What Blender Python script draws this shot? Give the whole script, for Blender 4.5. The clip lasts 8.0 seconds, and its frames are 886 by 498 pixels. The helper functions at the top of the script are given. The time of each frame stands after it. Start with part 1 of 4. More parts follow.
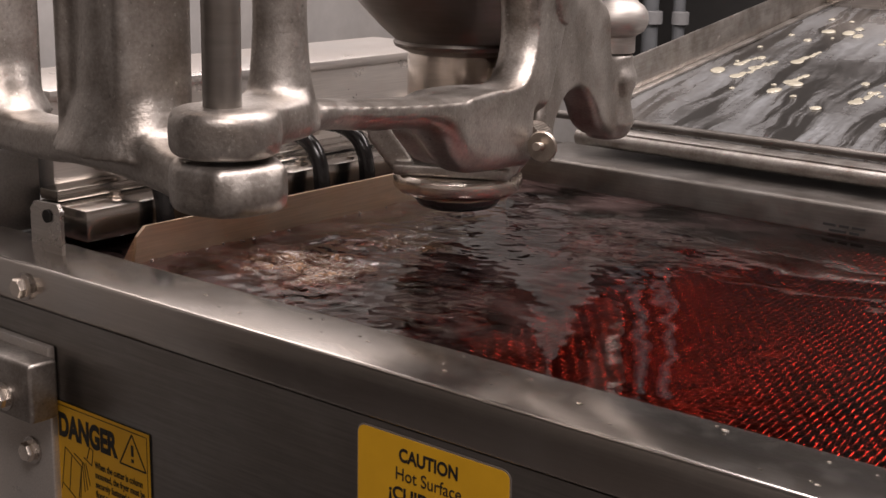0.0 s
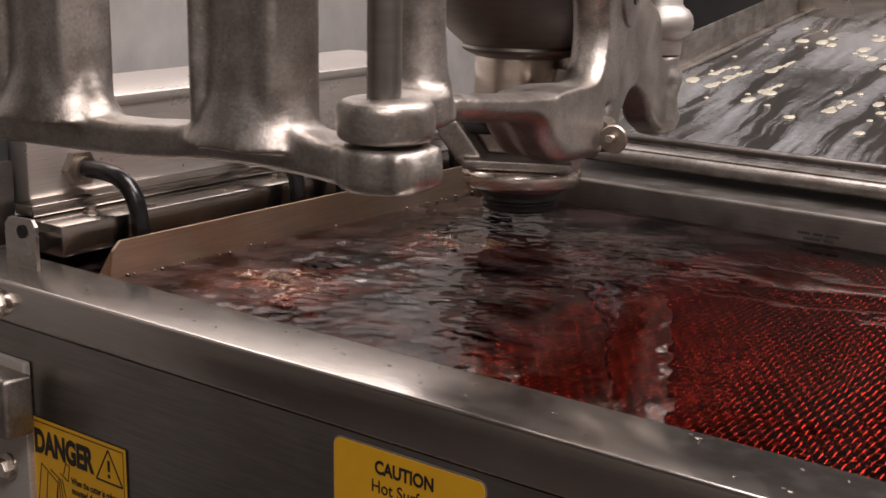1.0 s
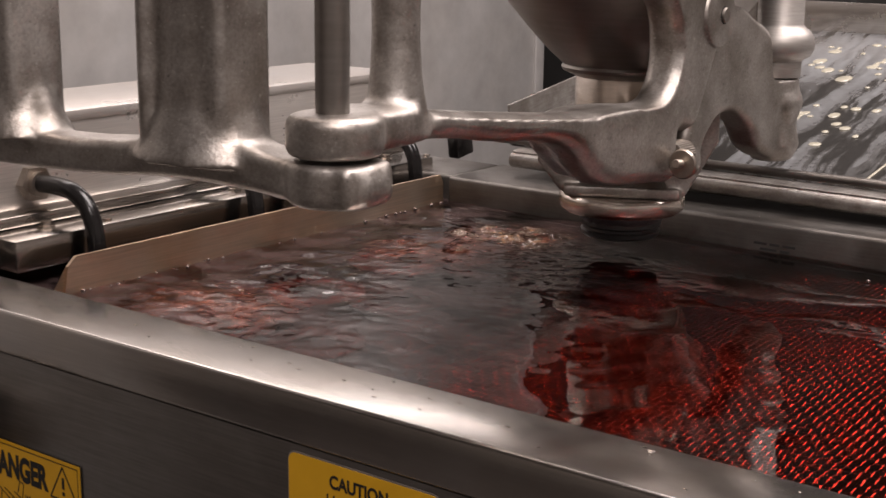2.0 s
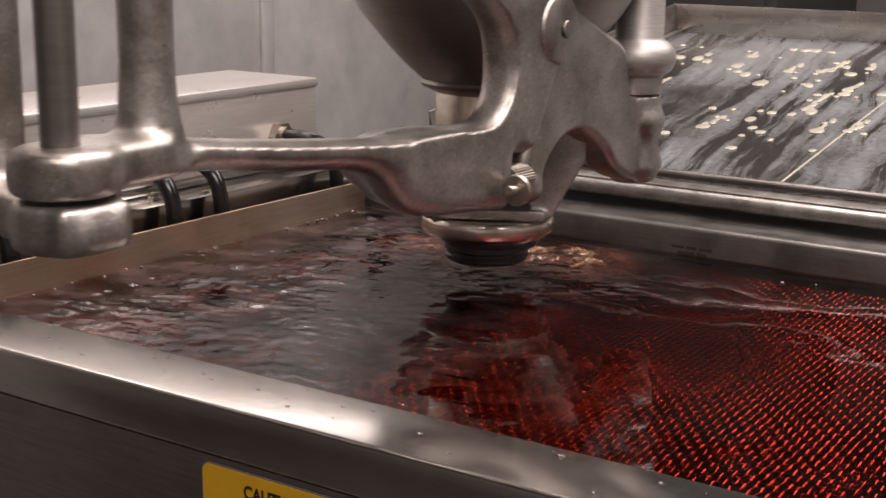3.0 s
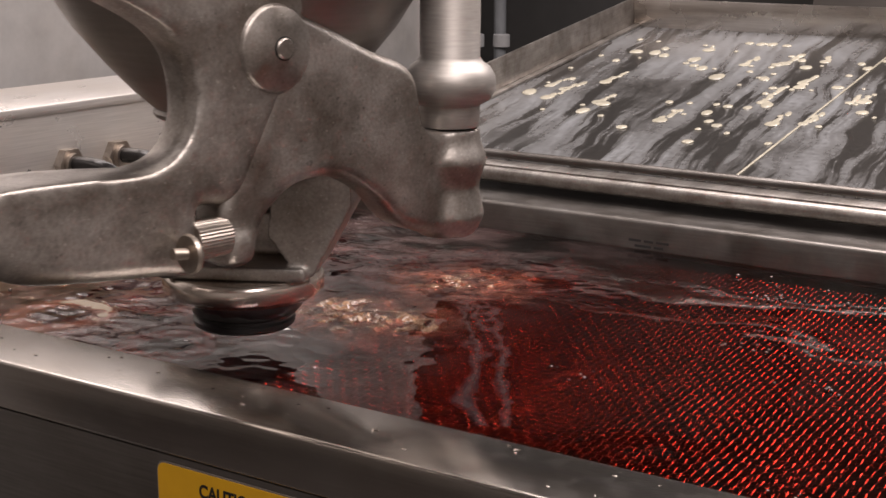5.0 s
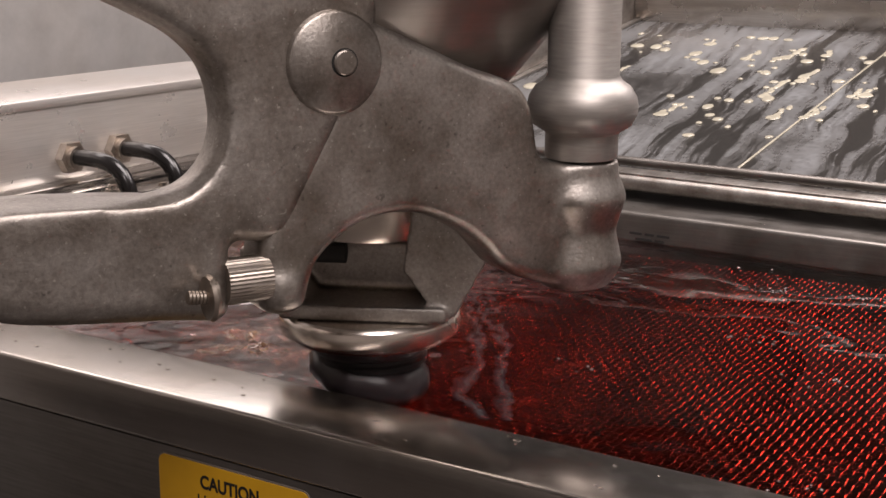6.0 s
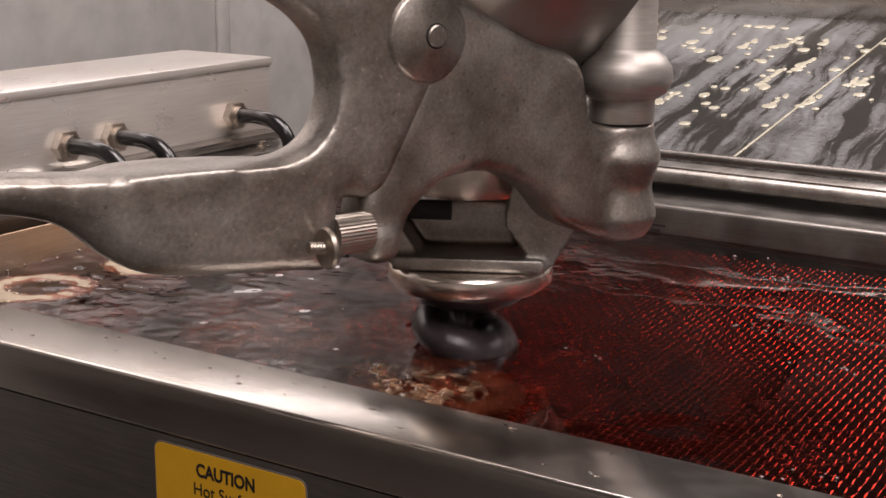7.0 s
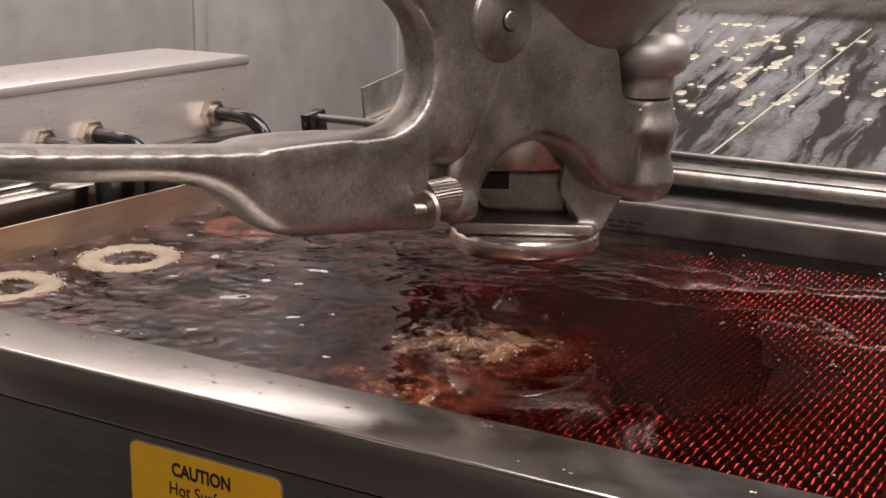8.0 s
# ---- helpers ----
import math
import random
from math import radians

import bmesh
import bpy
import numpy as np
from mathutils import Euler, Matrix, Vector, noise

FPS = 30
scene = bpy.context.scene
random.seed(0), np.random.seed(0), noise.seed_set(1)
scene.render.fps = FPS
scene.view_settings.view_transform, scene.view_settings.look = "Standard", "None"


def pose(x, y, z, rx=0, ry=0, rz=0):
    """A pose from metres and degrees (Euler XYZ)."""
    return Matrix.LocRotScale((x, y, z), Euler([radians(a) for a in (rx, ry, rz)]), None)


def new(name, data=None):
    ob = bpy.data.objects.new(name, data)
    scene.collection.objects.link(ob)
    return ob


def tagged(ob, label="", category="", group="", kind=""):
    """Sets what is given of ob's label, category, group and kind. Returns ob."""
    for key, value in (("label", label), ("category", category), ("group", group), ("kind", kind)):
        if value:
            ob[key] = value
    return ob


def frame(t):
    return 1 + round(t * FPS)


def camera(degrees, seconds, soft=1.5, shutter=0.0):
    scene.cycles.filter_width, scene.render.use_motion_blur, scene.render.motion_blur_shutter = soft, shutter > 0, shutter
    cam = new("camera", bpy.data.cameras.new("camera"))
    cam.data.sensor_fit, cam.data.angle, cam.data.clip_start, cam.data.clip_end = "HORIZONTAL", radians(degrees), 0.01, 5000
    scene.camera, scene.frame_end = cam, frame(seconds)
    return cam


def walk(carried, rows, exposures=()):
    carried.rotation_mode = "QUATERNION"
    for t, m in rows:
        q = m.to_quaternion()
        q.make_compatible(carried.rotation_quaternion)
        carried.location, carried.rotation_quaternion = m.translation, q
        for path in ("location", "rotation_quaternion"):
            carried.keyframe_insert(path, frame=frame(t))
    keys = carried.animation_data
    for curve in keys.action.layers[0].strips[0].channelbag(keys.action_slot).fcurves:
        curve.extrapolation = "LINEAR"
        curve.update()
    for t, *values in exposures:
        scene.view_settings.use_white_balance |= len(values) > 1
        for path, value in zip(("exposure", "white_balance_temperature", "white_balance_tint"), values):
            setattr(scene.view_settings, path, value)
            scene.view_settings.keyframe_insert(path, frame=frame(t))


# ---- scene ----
cam = camera(35.48, 8.0, soft=1.5, shutter=0.4)
walk(cam, [
    (0.0, pose(0.8402, -0.5459, 1.1543, 75.761, -1.129, 39.144)),
    (0.5, pose(0.8421, -0.5449, 1.1532, 76.095, -0.982, 38.631)),
    (1.0, pose(0.8447, -0.5449, 1.1548, 76.262, -0.777, 38.258)),
    (1.5, pose(0.8462, -0.5430, 1.1547, 76.530, -0.743, 37.816)),
    (2.0, pose(0.8504, -0.5398, 1.1563, 76.742, -0.725, 36.846)),
    (2.2, pose(0.8515, -0.5390, 1.1563, 76.840, -0.740, 36.230)),
    (3.5, pose(0.8654, -0.5318, 1.1599, 76.837, -0.637, 33.122)),
    (4.0, pose(0.8650, -0.5315, 1.1599, 76.709, -0.600, 32.650)),
    (5.5, pose(0.8678, -0.5307, 1.1578, 76.813, -0.438, 32.504)),
    (6.0, pose(0.8684, -0.5320, 1.1566, 76.640, -0.430, 32.570)),
    (6.5, pose(0.8693, -0.5322, 1.1573, 76.351, -0.481, 32.611)),
    (7.0, pose(0.8692, -0.5317, 1.1560, 76.200, -0.420, 32.444)),
    (7.5, pose(0.8697, -0.5309, 1.1554, 76.098, -0.425, 32.201)),
    (8.0, pose(0.8722, -0.5309, 1.1566, 76.110, -0.478, 31.635)),
])

# ---- world and lamps ----
world = bpy.data.worlds.new("room_air")
scene.world = world
world.use_nodes = True
world.node_tree.nodes["Background"].inputs["Color"].default_value = (0.9, 0.85, 0.8, 1)
world.node_tree.nodes["Background"].inputs["Strength"].default_value = 0.02
scene.view_settings.exposure = 0.0


def ceiling_lamp(name, x, y, z, sx, sy, watts, colour):
    d = bpy.data.lights.new(name, "AREA")
    d.shape, d.size, d.size_y, d.energy, d.color = "RECTANGLE", sx, sy, watts, colour
    ob = new(name, d)
    ob.matrix_basis = pose(x, y, z)
    return tagged(ob, "unseen lamp panel with a warm white glow", "lamp")


ceiling_lamp("ceiling_lamp", 0.60, 0.55, 2.6, 1.4, 1.0, 54, (1.0, 0.89, 0.872))
ceiling_lamp("ceiling_lamp", 0.95, 1.50, 2.2, 1.2, 0.5, 27, (1.0, 0.89, 0.872))
# added out of view to brighten the splash panel and the rim's reflection
ceiling_lamp("hood_lamp", -0.50, 0.78, 1.52, 0.14, 1.20, 3.0, (1.0, 0.89, 0.872))
ceiling_lamp("ceiling_lamp", 1.5, -0.9, 2.6, 1.2, 0.8, 47, (1.0, 0.89, 0.872))


# ---- materials ----
def material(name):
    m = bpy.data.materials.new(name)
    m.use_nodes = True
    nt = m.node_tree
    return m, nt, nt.nodes["Principled BSDF"]


def coords(nt, scale=(1, 1, 1)):
    tc = nt.nodes.new("ShaderNodeTexCoord")
    mp = nt.nodes.new("ShaderNodeMapping")
    mp.inputs["Scale"].default_value = scale
    nt.links.new(tc.outputs["Object"], mp.inputs["Vector"])
    return mp.outputs["Vector"]


def noise_tex(nt, vec, scale, detail=4.0, rough=0.6):
    n = nt.nodes.new("ShaderNodeTexNoise")
    n.inputs["Scale"].default_value, n.inputs["Detail"].default_value = scale, detail
    n.inputs["Roughness"].default_value = rough
    nt.links.new(vec, n.inputs["Vector"])
    return n.outputs["Fac"]


def ramp(nt, fac, stops):
    r = nt.nodes.new("ShaderNodeValToRGB")
    e = r.color_ramp.elements
    while len(e) < len(stops):
        e.new(0.5)
    for el, (p, c) in zip(e, stops):
        el.position = p
        el.color = c if len(c) == 4 else (*c, 1)
    nt.links.new(fac, r.inputs["Fac"])
    return r.outputs["Color"]


def mixed(nt, a, b, fac, blend="MIX"):
    n = nt.nodes.new("ShaderNodeMix")
    n.data_type, n.blend_type = "RGBA", blend
    for sock, v in ((n.inputs[0], fac), (n.inputs[6], a), (n.inputs[7], b)):
        if isinstance(v, (int, float)):
            sock.default_value = v
        elif isinstance(v, tuple):
            sock.default_value = (*v, 1)
        else:
            nt.links.new(v, sock)
    return n.outputs[2]


def bump(nt, bs, fac, strength, dist=0.001):
    b = nt.nodes.new("ShaderNodeBump")
    b.inputs["Strength"].default_value, b.inputs["Distance"].default_value = strength, dist
    nt.links.new(fac, b.inputs["Height"])
    nt.links.new(b.outputs["Normal"], bs.inputs["Normal"])


def grey(v, w=0.0):
    return (v * (1 + w), v, v * (1 - w))


def metal(name, base, lo, hi, streak=(1, 1, 1), scale=60, bumps=0.1, dist=0.0004, warm=0.05, stain=0.25, metallic=1.0, blotch=7, grain=0.18, edge=(0.3, 0.7), pits=False, patch=24):
    """Metal with fine streaks or grain, and larger stains in gloss and colour."""
    m, nt, bs = material(name)
    v1, v2 = coords(nt, streak), coords(nt)
    fine, big = noise_tex(nt, v1, scale, 5), noise_tex(nt, v2, blotch, 6, 0.65)
    c1 = ramp(nt, fine, [(0.25, grey(base * (1 - grain), warm)), (0.75, grey(base * (1 + 0.7 * grain), warm))])
    c2 = ramp(nt, big, [(0.3, grey(1 - stain, warm)), (0.65, grey(1.0))])
    both = mixed(nt, c1, c2, 1.0, "MULTIPLY")
    if pits:
        both = mixed(nt, both, ramp(nt, noise_tex(nt, v2, 210, 2, 0.5), [(0.24, grey(0.68)), (0.31, grey(1.0))]), 1.0, "MULTIPLY")
        both = mixed(nt, both, (0.75, 0.72, 0.66), ramp(nt, noise_tex(nt, v2, 480, 1, 0.5), [(0.70, grey(0.0)), (0.78, grey(0.55))]))
    nt.links.new(both, bs.inputs["Base Color"])
    mid = noise_tex(nt, v2, patch, 4)
    nt.links.new(ramp(nt, mid, [(edge[0], grey(lo)), (edge[1], grey(hi))]), bs.inputs["Roughness"])
    bs.inputs["Metallic"].default_value = metallic
    bump(nt, bs, fine, bumps, dist)
    return m


def plain(name, colour, rough, metallic=0.0, var=0.15, scale=30, bumps=0.15, dist=0.0005):
    m, nt, bs = material(name)
    v = coords(nt)
    a, b = noise_tex(nt, v, scale, 5), noise_tex(nt, v, scale / 8, 4)
    c = ramp(nt, a, [(0.3, tuple(k * (1 - var) for k in colour)), (0.7, tuple(min(1, k * (1 + var)) for k in colour))])
    c = mixed(nt, c, ramp(nt, b, [(0.35, grey(1 - var)), (0.6, grey(1.0))]), 1.0, "MULTIPLY")
    nt.links.new(c, bs.inputs["Base Color"])
    nt.links.new(ramp(nt, b, [(0.3, grey(rough * 0.8)), (0.7, grey(min(1, rough * 1.2)))]), bs.inputs["Roughness"])
    bs.inputs["Metallic"].default_value = metallic
    bump(nt, bs, a, bumps, dist)
    return m


STEEL = metal("brushed_steel_x", 0.56, 0.20, 0.33, (1.5, 60, 60), 12, 0.10, 0.0002)
RIM = metal("oil_smeared_rim_steel", 0.52, 0.195, 0.225, (1.5, 60, 60), 12, 0.08, 0.0002, 0.05, 0.10, 1.0, 9, 0.14, (0.49, 0.56), False, 46)
STEEL_Y = metal("brushed_steel_y", 0.54, 0.16, 0.25, (60, 1.5, 60), 12, 0.10, 0.0002)
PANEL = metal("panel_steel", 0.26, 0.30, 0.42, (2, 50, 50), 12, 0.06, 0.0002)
WALL_STEEL = metal("satin_wall_steel", 0.42, 0.42, 0.55, (40, 2, 2), 8, 0.05, 0.0002, 0.03, 0.12, 0.45)
SATIN = metal("satin_box_steel", 0.54, 0.27, 0.31, (60, 1.5, 60), 12, 0.02, 0.0002, 0.05, 0.05, 0.65)
CAST = metal("cast_aluminium", 0.45, 0.34, 0.52, (1, 1, 1), 420, 0.40, 0.0006, 0.07, 0.5, 1.0, 24, 0.24, pits=True)
TURNED = metal("turned_steel", 0.80, 0.18, 0.28, (3, 3, 120), 20, 0.12, 0.0002, 0.08)
LIP = metal("spotted_lip_steel", 0.44, 0.34, 0.52, (40, 3, 40), 12, 0.15, 0.0003, 0.06, 0.45, 1.0, 55)
GREASY = metal("greasy_steel", 0.22, 0.38, 0.56, (2, 50, 50), 12, 0.15, 0.0003, 0.06, 0.4, 1.0, 18)
ROD = metal("satin_rod_steel", 0.43, 0.46, 0.58, (3, 3, 30), 20, 0.08, 0.0002, 0.05, 0.2, 0.85)
HOPPER = metal("hopper_steel", 0.30, 0.36, 0.48, (2, 2, 30), 10, 0.05, 0.0002, 0.06, 0.3, 1.0, 7, 0.10)
COPPER = metal("heat_tinted_steel", 0.60, 0.34, 0.44, (50, 1.5, 50), 12, 0.1, 0.0002, 0.20)
TANK = metal("burnt_tank_steel", 0.05, 0.25, 0.4, (2, 40, 40), 12, 0.1, 0.0002, 0.15)
SOOT = plain("burnt_carbon", (0.004, 0.0035, 0.003), 0.9)
BLACK = plain("black_coated_tube", (0.012, 0.011, 0.011), 0.22)
RUBBER = plain("dark_nozzle_rubber", (0.02, 0.018, 0.018), 0.35)
# near-black parts; in holes, the groove and left tank wall it paints shade
DARK = plain("dark_parts_and_recess_shade", (0.018, 0.017, 0.016), 0.85)
YELLOW = plain("yellow_label_print", (0.62, 0.33, 0.012), 0.45, 0, 0.06)
INK = plain("black_print", (0.012, 0.011, 0.010), 0.5)
BRASS = metal("brass_screw", 0.40, 0.3, 0.42, (1, 1, 1), 200, 0.1, 0.0003, 0.10)
FAR_WALL = plain("dim_beige_wall", (0.24, 0.215, 0.195), 0.6, 0, 0.06, 8)
WALL = plain("painted_wall", (0.36, 0.33, 0.305), 0.6, 0, 0.06, 8)
CEIL = plain("ceiling_paint", (0.72, 0.70, 0.67), 0.8, 0, 0.05, 8)
FLOOR = plain("floor_tile", (0.085, 0.075, 0.07), 0.5, 0, 0.2, 12)
DOUGH = plain("frying_dough", (0.31, 0.245, 0.17), 0.5, 0, 0.18, 60, 0.5, 0.002)
# raw dough is pale; shade and dark oil reflections are put into this colour
RAW = plain("raw_dough_in_shade", (0.032, 0.024, 0.026), 0.3, 0, 0.2, 60)
GLAZE = plain("milky_glaze", (0.36, 0.335, 0.265), 0.25, 0, 0.12, 40, 0.2)


def oil_material():
    """Clear dark red oil: gloss by Fresnel over a red-tinted refraction."""
    m, nt, bs = material("frying_oil")
    nt.nodes.remove(bs)
    out = nt.nodes["Material Output"]
    re = nt.nodes.new("ShaderNodeBsdfRefraction")
    re.inputs["Color"].default_value, re.inputs["IOR"].default_value = (0.95, 0.62, 0.56, 1), 1.30
    re.inputs["Roughness"].default_value = 0.0
    tr = nt.nodes.new("ShaderNodeBsdfTransparent")
    tr.inputs["Color"].default_value = (0.95, 0.62, 0.56, 1)
    gl = nt.nodes.new("ShaderNodeBsdfGlossy")
    gl.inputs["Roughness"].default_value = 0.012
    fr = nt.nodes.new("ShaderNodeFresnel")
    fr.inputs["IOR"].default_value = 1.47
    under, mix = nt.nodes.new("ShaderNodeMixShader"), nt.nodes.new("ShaderNodeMixShader")
    under.inputs[0].default_value = 0.34
    nt.links.new(re.outputs[0], under.inputs[1])
    nt.links.new(tr.outputs[0], under.inputs[2])
    # a cloudy brown diffuse tone, strongest at low x and gone by 0.36
    cloud_tone = nt.nodes.new("ShaderNodeBsdfDiffuse")
    cloud_tone.inputs["Color"].default_value = (0.30, 0.20, 0.19, 1)
    tc, sep = nt.nodes.new("ShaderNodeTexCoord"), nt.nodes.new("ShaderNodeSeparateXYZ")
    nt.links.new(tc.outputs["Object"], sep.inputs[0])
    near = ramp(nt, sep.outputs["X"], [(0.08, grey(0.22)), (0.36, grey(0.0))])
    cloud = ramp(nt, noise_tex(nt, coords(nt, (1, 1.6, 1)), 16, 6, 0.62), [(0.42, grey(0.0)), (0.60, grey(1.0))])
    cloudy = nt.nodes.new("ShaderNodeMixShader")
    nt.links.new(mixed(nt, near, cloud, 1.0, "MULTIPLY"), cloudy.inputs[0])
    nt.links.new(under.outputs[0], cloudy.inputs[1])
    nt.links.new(cloud_tone.outputs[0], cloudy.inputs[2])
    nt.links.new(fr.outputs[0], mix.inputs[0])
    nt.links.new(cloudy.outputs[0], mix.inputs[1])
    nt.links.new(gl.outputs[0], mix.inputs[2])
    nt.links.new(mix.outputs[0], out.inputs["Surface"])
    b = nt.nodes.new("ShaderNodeBump")
    b.inputs["Strength"].default_value, b.inputs["Distance"].default_value = 0.05, 0.0010
    nt.links.new(noise_tex(nt, coords(nt, (1, 1.5, 1)), 55, 1.0), b.inputs["Height"])
    for n in (re, gl, fr):
        nt.links.new(b.outputs["Normal"], n.inputs["Normal"])
    return m


OIL = oil_material()
DEEP, _nt, _bs = material("deep_oil")
_tr = _nt.nodes.new("ShaderNodeBsdfTransparent")
_tr.inputs["Color"].default_value = (0.82, 0.54, 0.50, 1)
_nt.links.new(_tr.outputs[0], _nt.nodes["Material Output"].inputs["Surface"])
_nt.nodes.remove(_bs)
WIRE = metal("screen_wire", 0.84, 0.13, 0.21, (1, 1, 1), 300, 0.1, 0.0002, 0.05, 0.1)


# ---- mesh tools ----
def finish(bm, name, mat, smooth=None):
    bmesh.ops.recalc_face_normals(bm, faces=bm.faces)
    me = bpy.data.meshes.new(name)
    bm.to_mesh(me)
    bm.free()
    me.materials.append(mat)
    if smooth is not None:
        me.shade_smooth()
        if smooth < 180:
            me.set_sharp_from_angle(angle=radians(smooth))
    return me


def part(name, bm, mat, parent=None, label="", smooth=35, kind=""):
    ob = new(name, finish(bm, name, mat, smooth))
    ob.parent = parent
    return tagged(ob, label, kind=kind)


def thing(name, label, category, m=None, group="", kind=""):
    ob = new(name)
    ob.empty_display_size = 0.05
    if m is not None:
        ob.matrix_basis = m
    return tagged(ob, label, category, group, kind)


def box(x0, x1, y0, y1, z0, z1, bev=0.0, seg=2, bm=None):
    own = bmesh.new()
    vs = [own.verts.new((x, y, z)) for x in (x0, x1) for y in (y0, y1) for z in (z0, z1)]
    for f in ((0, 1, 3, 2), (4, 6, 7, 5), (0, 4, 5, 1), (2, 3, 7, 6), (0, 2, 6, 4), (1, 5, 7, 3)):
        own.faces.new([vs[i] for i in f])
    if bev:
        bmesh.ops.bevel(own, geom=own.edges[:], offset=bev, segments=seg, affect="EDGES", profile=0.5)
    return merge(own, bm)


def merge(own, bm):
    if bm is None:
        return own
    me = bpy.data.meshes.new("tmp")
    own.to_mesh(me)
    own.free()
    bm.from_mesh(me)
    bpy.data.meshes.remove(me)
    return bm


def spun(profile, n=48, bm=None, m=None):
    """A turned solid about z from (radius, z) pairs."""
    own = bmesh.new()
    rings = []
    for r, z in profile:
        if r < 1e-6:
            rings.append([own.verts.new((0, 0, z))])
        else:
            rings.append([own.verts.new((r * math.cos(2 * math.pi * i / n), r * math.sin(2 * math.pi * i / n), z)) for i in range(n)])
    for a, b in zip(rings, rings[1:]):
        for i in range(n):
            j = (i + 1) % n
            if len(a) == 1 and len(b) == 1:
                continue
            if len(a) == 1:
                own.faces.new((a[0], b[i], b[j]))
            elif len(b) == 1:
                own.faces.new((a[i], b[0], a[j]))
            else:
                own.faces.new((a[i], b[i], b[j], a[j]))
    if len(rings[0]) > 1:
        own.faces.new(rings[0][::-1])
    if len(rings[-1]) > 1:
        own.faces.new(rings[-1])
    if m is not None:
        own.transform(m)
    return merge(own, bm)


def rod(a, b, r, n=24, bm=None, r2=None):
    a, b = Vector(a), Vector(b)
    m = Matrix.Translation(a) @ (b - a).to_track_quat("Z", "Y").to_matrix().to_4x4()
    h = (b - a).length
    return spun([(r, 0), (r if r2 is None else r2, h)], n, bm, m)


def tube(path, r, n=14, bm=None):
    """A round bar along a smooth path."""
    own = bmesh.new()
    pts = smooth_line(path, 6, False)
    rings = []
    up = Vector((0.3, 0.2, 1)).normalized()
    for i, p in enumerate(pts):
        d = (pts[min(i + 1, len(pts) - 1)] - pts[max(i - 1, 0)]).normalized()
        u = d.cross(up).normalized()
        v = d.cross(u)
        rings.append([own.verts.new(p + r * (math.cos(2 * math.pi * k / n) * u + math.sin(2 * math.pi * k / n) * v)) for k in range(n)])
    for a, b in zip(rings, rings[1:]):
        for k in range(n):
            own.faces.new((a[k], a[(k + 1) % n], b[(k + 1) % n], b[k]))
    own.faces.new(rings[0]), own.faces.new(rings[-1][::-1])
    return merge(own, bm)


def smooth_line(pts, steps, closed):
    pts = [Vector(p) for p in pts]
    out, n = [], len(pts)
    for i in range(n if closed else n - 1):
        if closed:
            p0, p1, p2, p3 = (pts[(i + k - 1) % n] for k in range(4))
        else:
            p0, p1, p2, p3 = (pts[min(max(i + k - 1, 0), n - 1)] for k in range(4))
        for s in range(steps):
            t = s / steps
            out.append(0.5 * ((2 * p1) + (p2 - p0) * t + (2 * p0 - 5 * p1 + 4 * p2 - p3) * t * t + (3 * p1 - p0 - 3 * p2 + p3) * t ** 3))
    if not closed:
        out.append(pts[-1])
    return out


def slab(outline, y0, y1, bm=None, steps=4, cut=None):
    """A plate in the x-z plane from a smooth outline in millimetres, between two depths."""
    own = bmesh.new()
    pts = smooth_line([(x / 1000, 0, z / 1000) for x, z in outline], steps, True) if steps > 1 else [Vector((x / 1000, 0, z / 1000)) for x, z in outline]
    n = len(pts)
    cut = (0.0045 if steps > 1 else 0.0) if cut is None else cut
    area = sum(p.x * q.z - q.x * p.z for p, q in zip(pts, pts[1:] + pts[:1]))
    side = 1 if area > 0 else -1
    inner = []
    for i, p in enumerate(pts):
        d = (pts[(i + 1) % n] - pts[i - 1]).normalized()
        inner.append(p + side * cut * Vector((-d.z, 0, d.x)))
    levels = ((y0, inner), (y0 + cut, pts), (y1 - cut, pts), (y1, inner)) if cut else ((y0, pts), (y1, pts))
    rings = [[own.verts.new((p.x, y, p.z)) for p in line_] for y, line_ in levels]
    own.faces.new(rings[0]), own.faces.new(rings[-1][::-1])
    for a, b in zip(rings, rings[1:]):
        for i in range(n):
            own.faces.new((a[i], b[i], b[(i + 1) % n], a[(i + 1) % n]))
    bmesh.ops.triangulate(own, faces=own.faces[:])
    return merge(own, bm)


def cast_part(name, bm, mat, parent, label="", voxel=0.0028, rounds=8):
    """Pieces fused into one casting with soft fillets."""
    ob = part(name, bm, mat, parent, label, 180)
    md = ob.modifiers.new("fuse", "REMESH")
    md.mode, md.voxel_size, md.use_smooth_shade = "VOXEL", voxel, True
    sm = ob.modifiers.new("soften", "SMOOTH")
    sm.factor, sm.iterations = 0.5, rounds
    return ob


# ---- room ----
H, W, W1, OILZ = 0.90, 0.60, 0.0566, 0.8733


def setting(name, bm, mat, label, category):
    ob = part(name, bm, mat, None, label, 35)
    return tagged(ob, category=category, kind="structure")


setting("floor", box(-2.2, 3.2, -2.8, 3.6, -0.1, 0.0), FLOOR, "dark brown tiled kitchen floor", "floor")
setting("ceiling", box(-2.2, 3.2, -2.8, 3.6, 2.7, 2.8), CEIL, "plain off-white kitchen ceiling", "ceiling")
setting("wall_west", box(-2.3, -2.2, -2.8, 3.6, 0, 2.7), WALL, "plain painted kitchen wall", "wall")
setting("wall_east", box(3.2, 3.3, -2.8, 3.6, 0, 2.7), WALL, "plain painted kitchen wall", "wall")
setting("wall_north", box(-2.2, 3.2, 3.6, 3.7, 0, 2.7), FAR_WALL, "beige painted wall far behind the tray", "wall")
setting("wall_south", box(-2.2, 3.2, -2.9, -2.8, 0, 2.7), WALL, "plain painted kitchen wall", "wall")


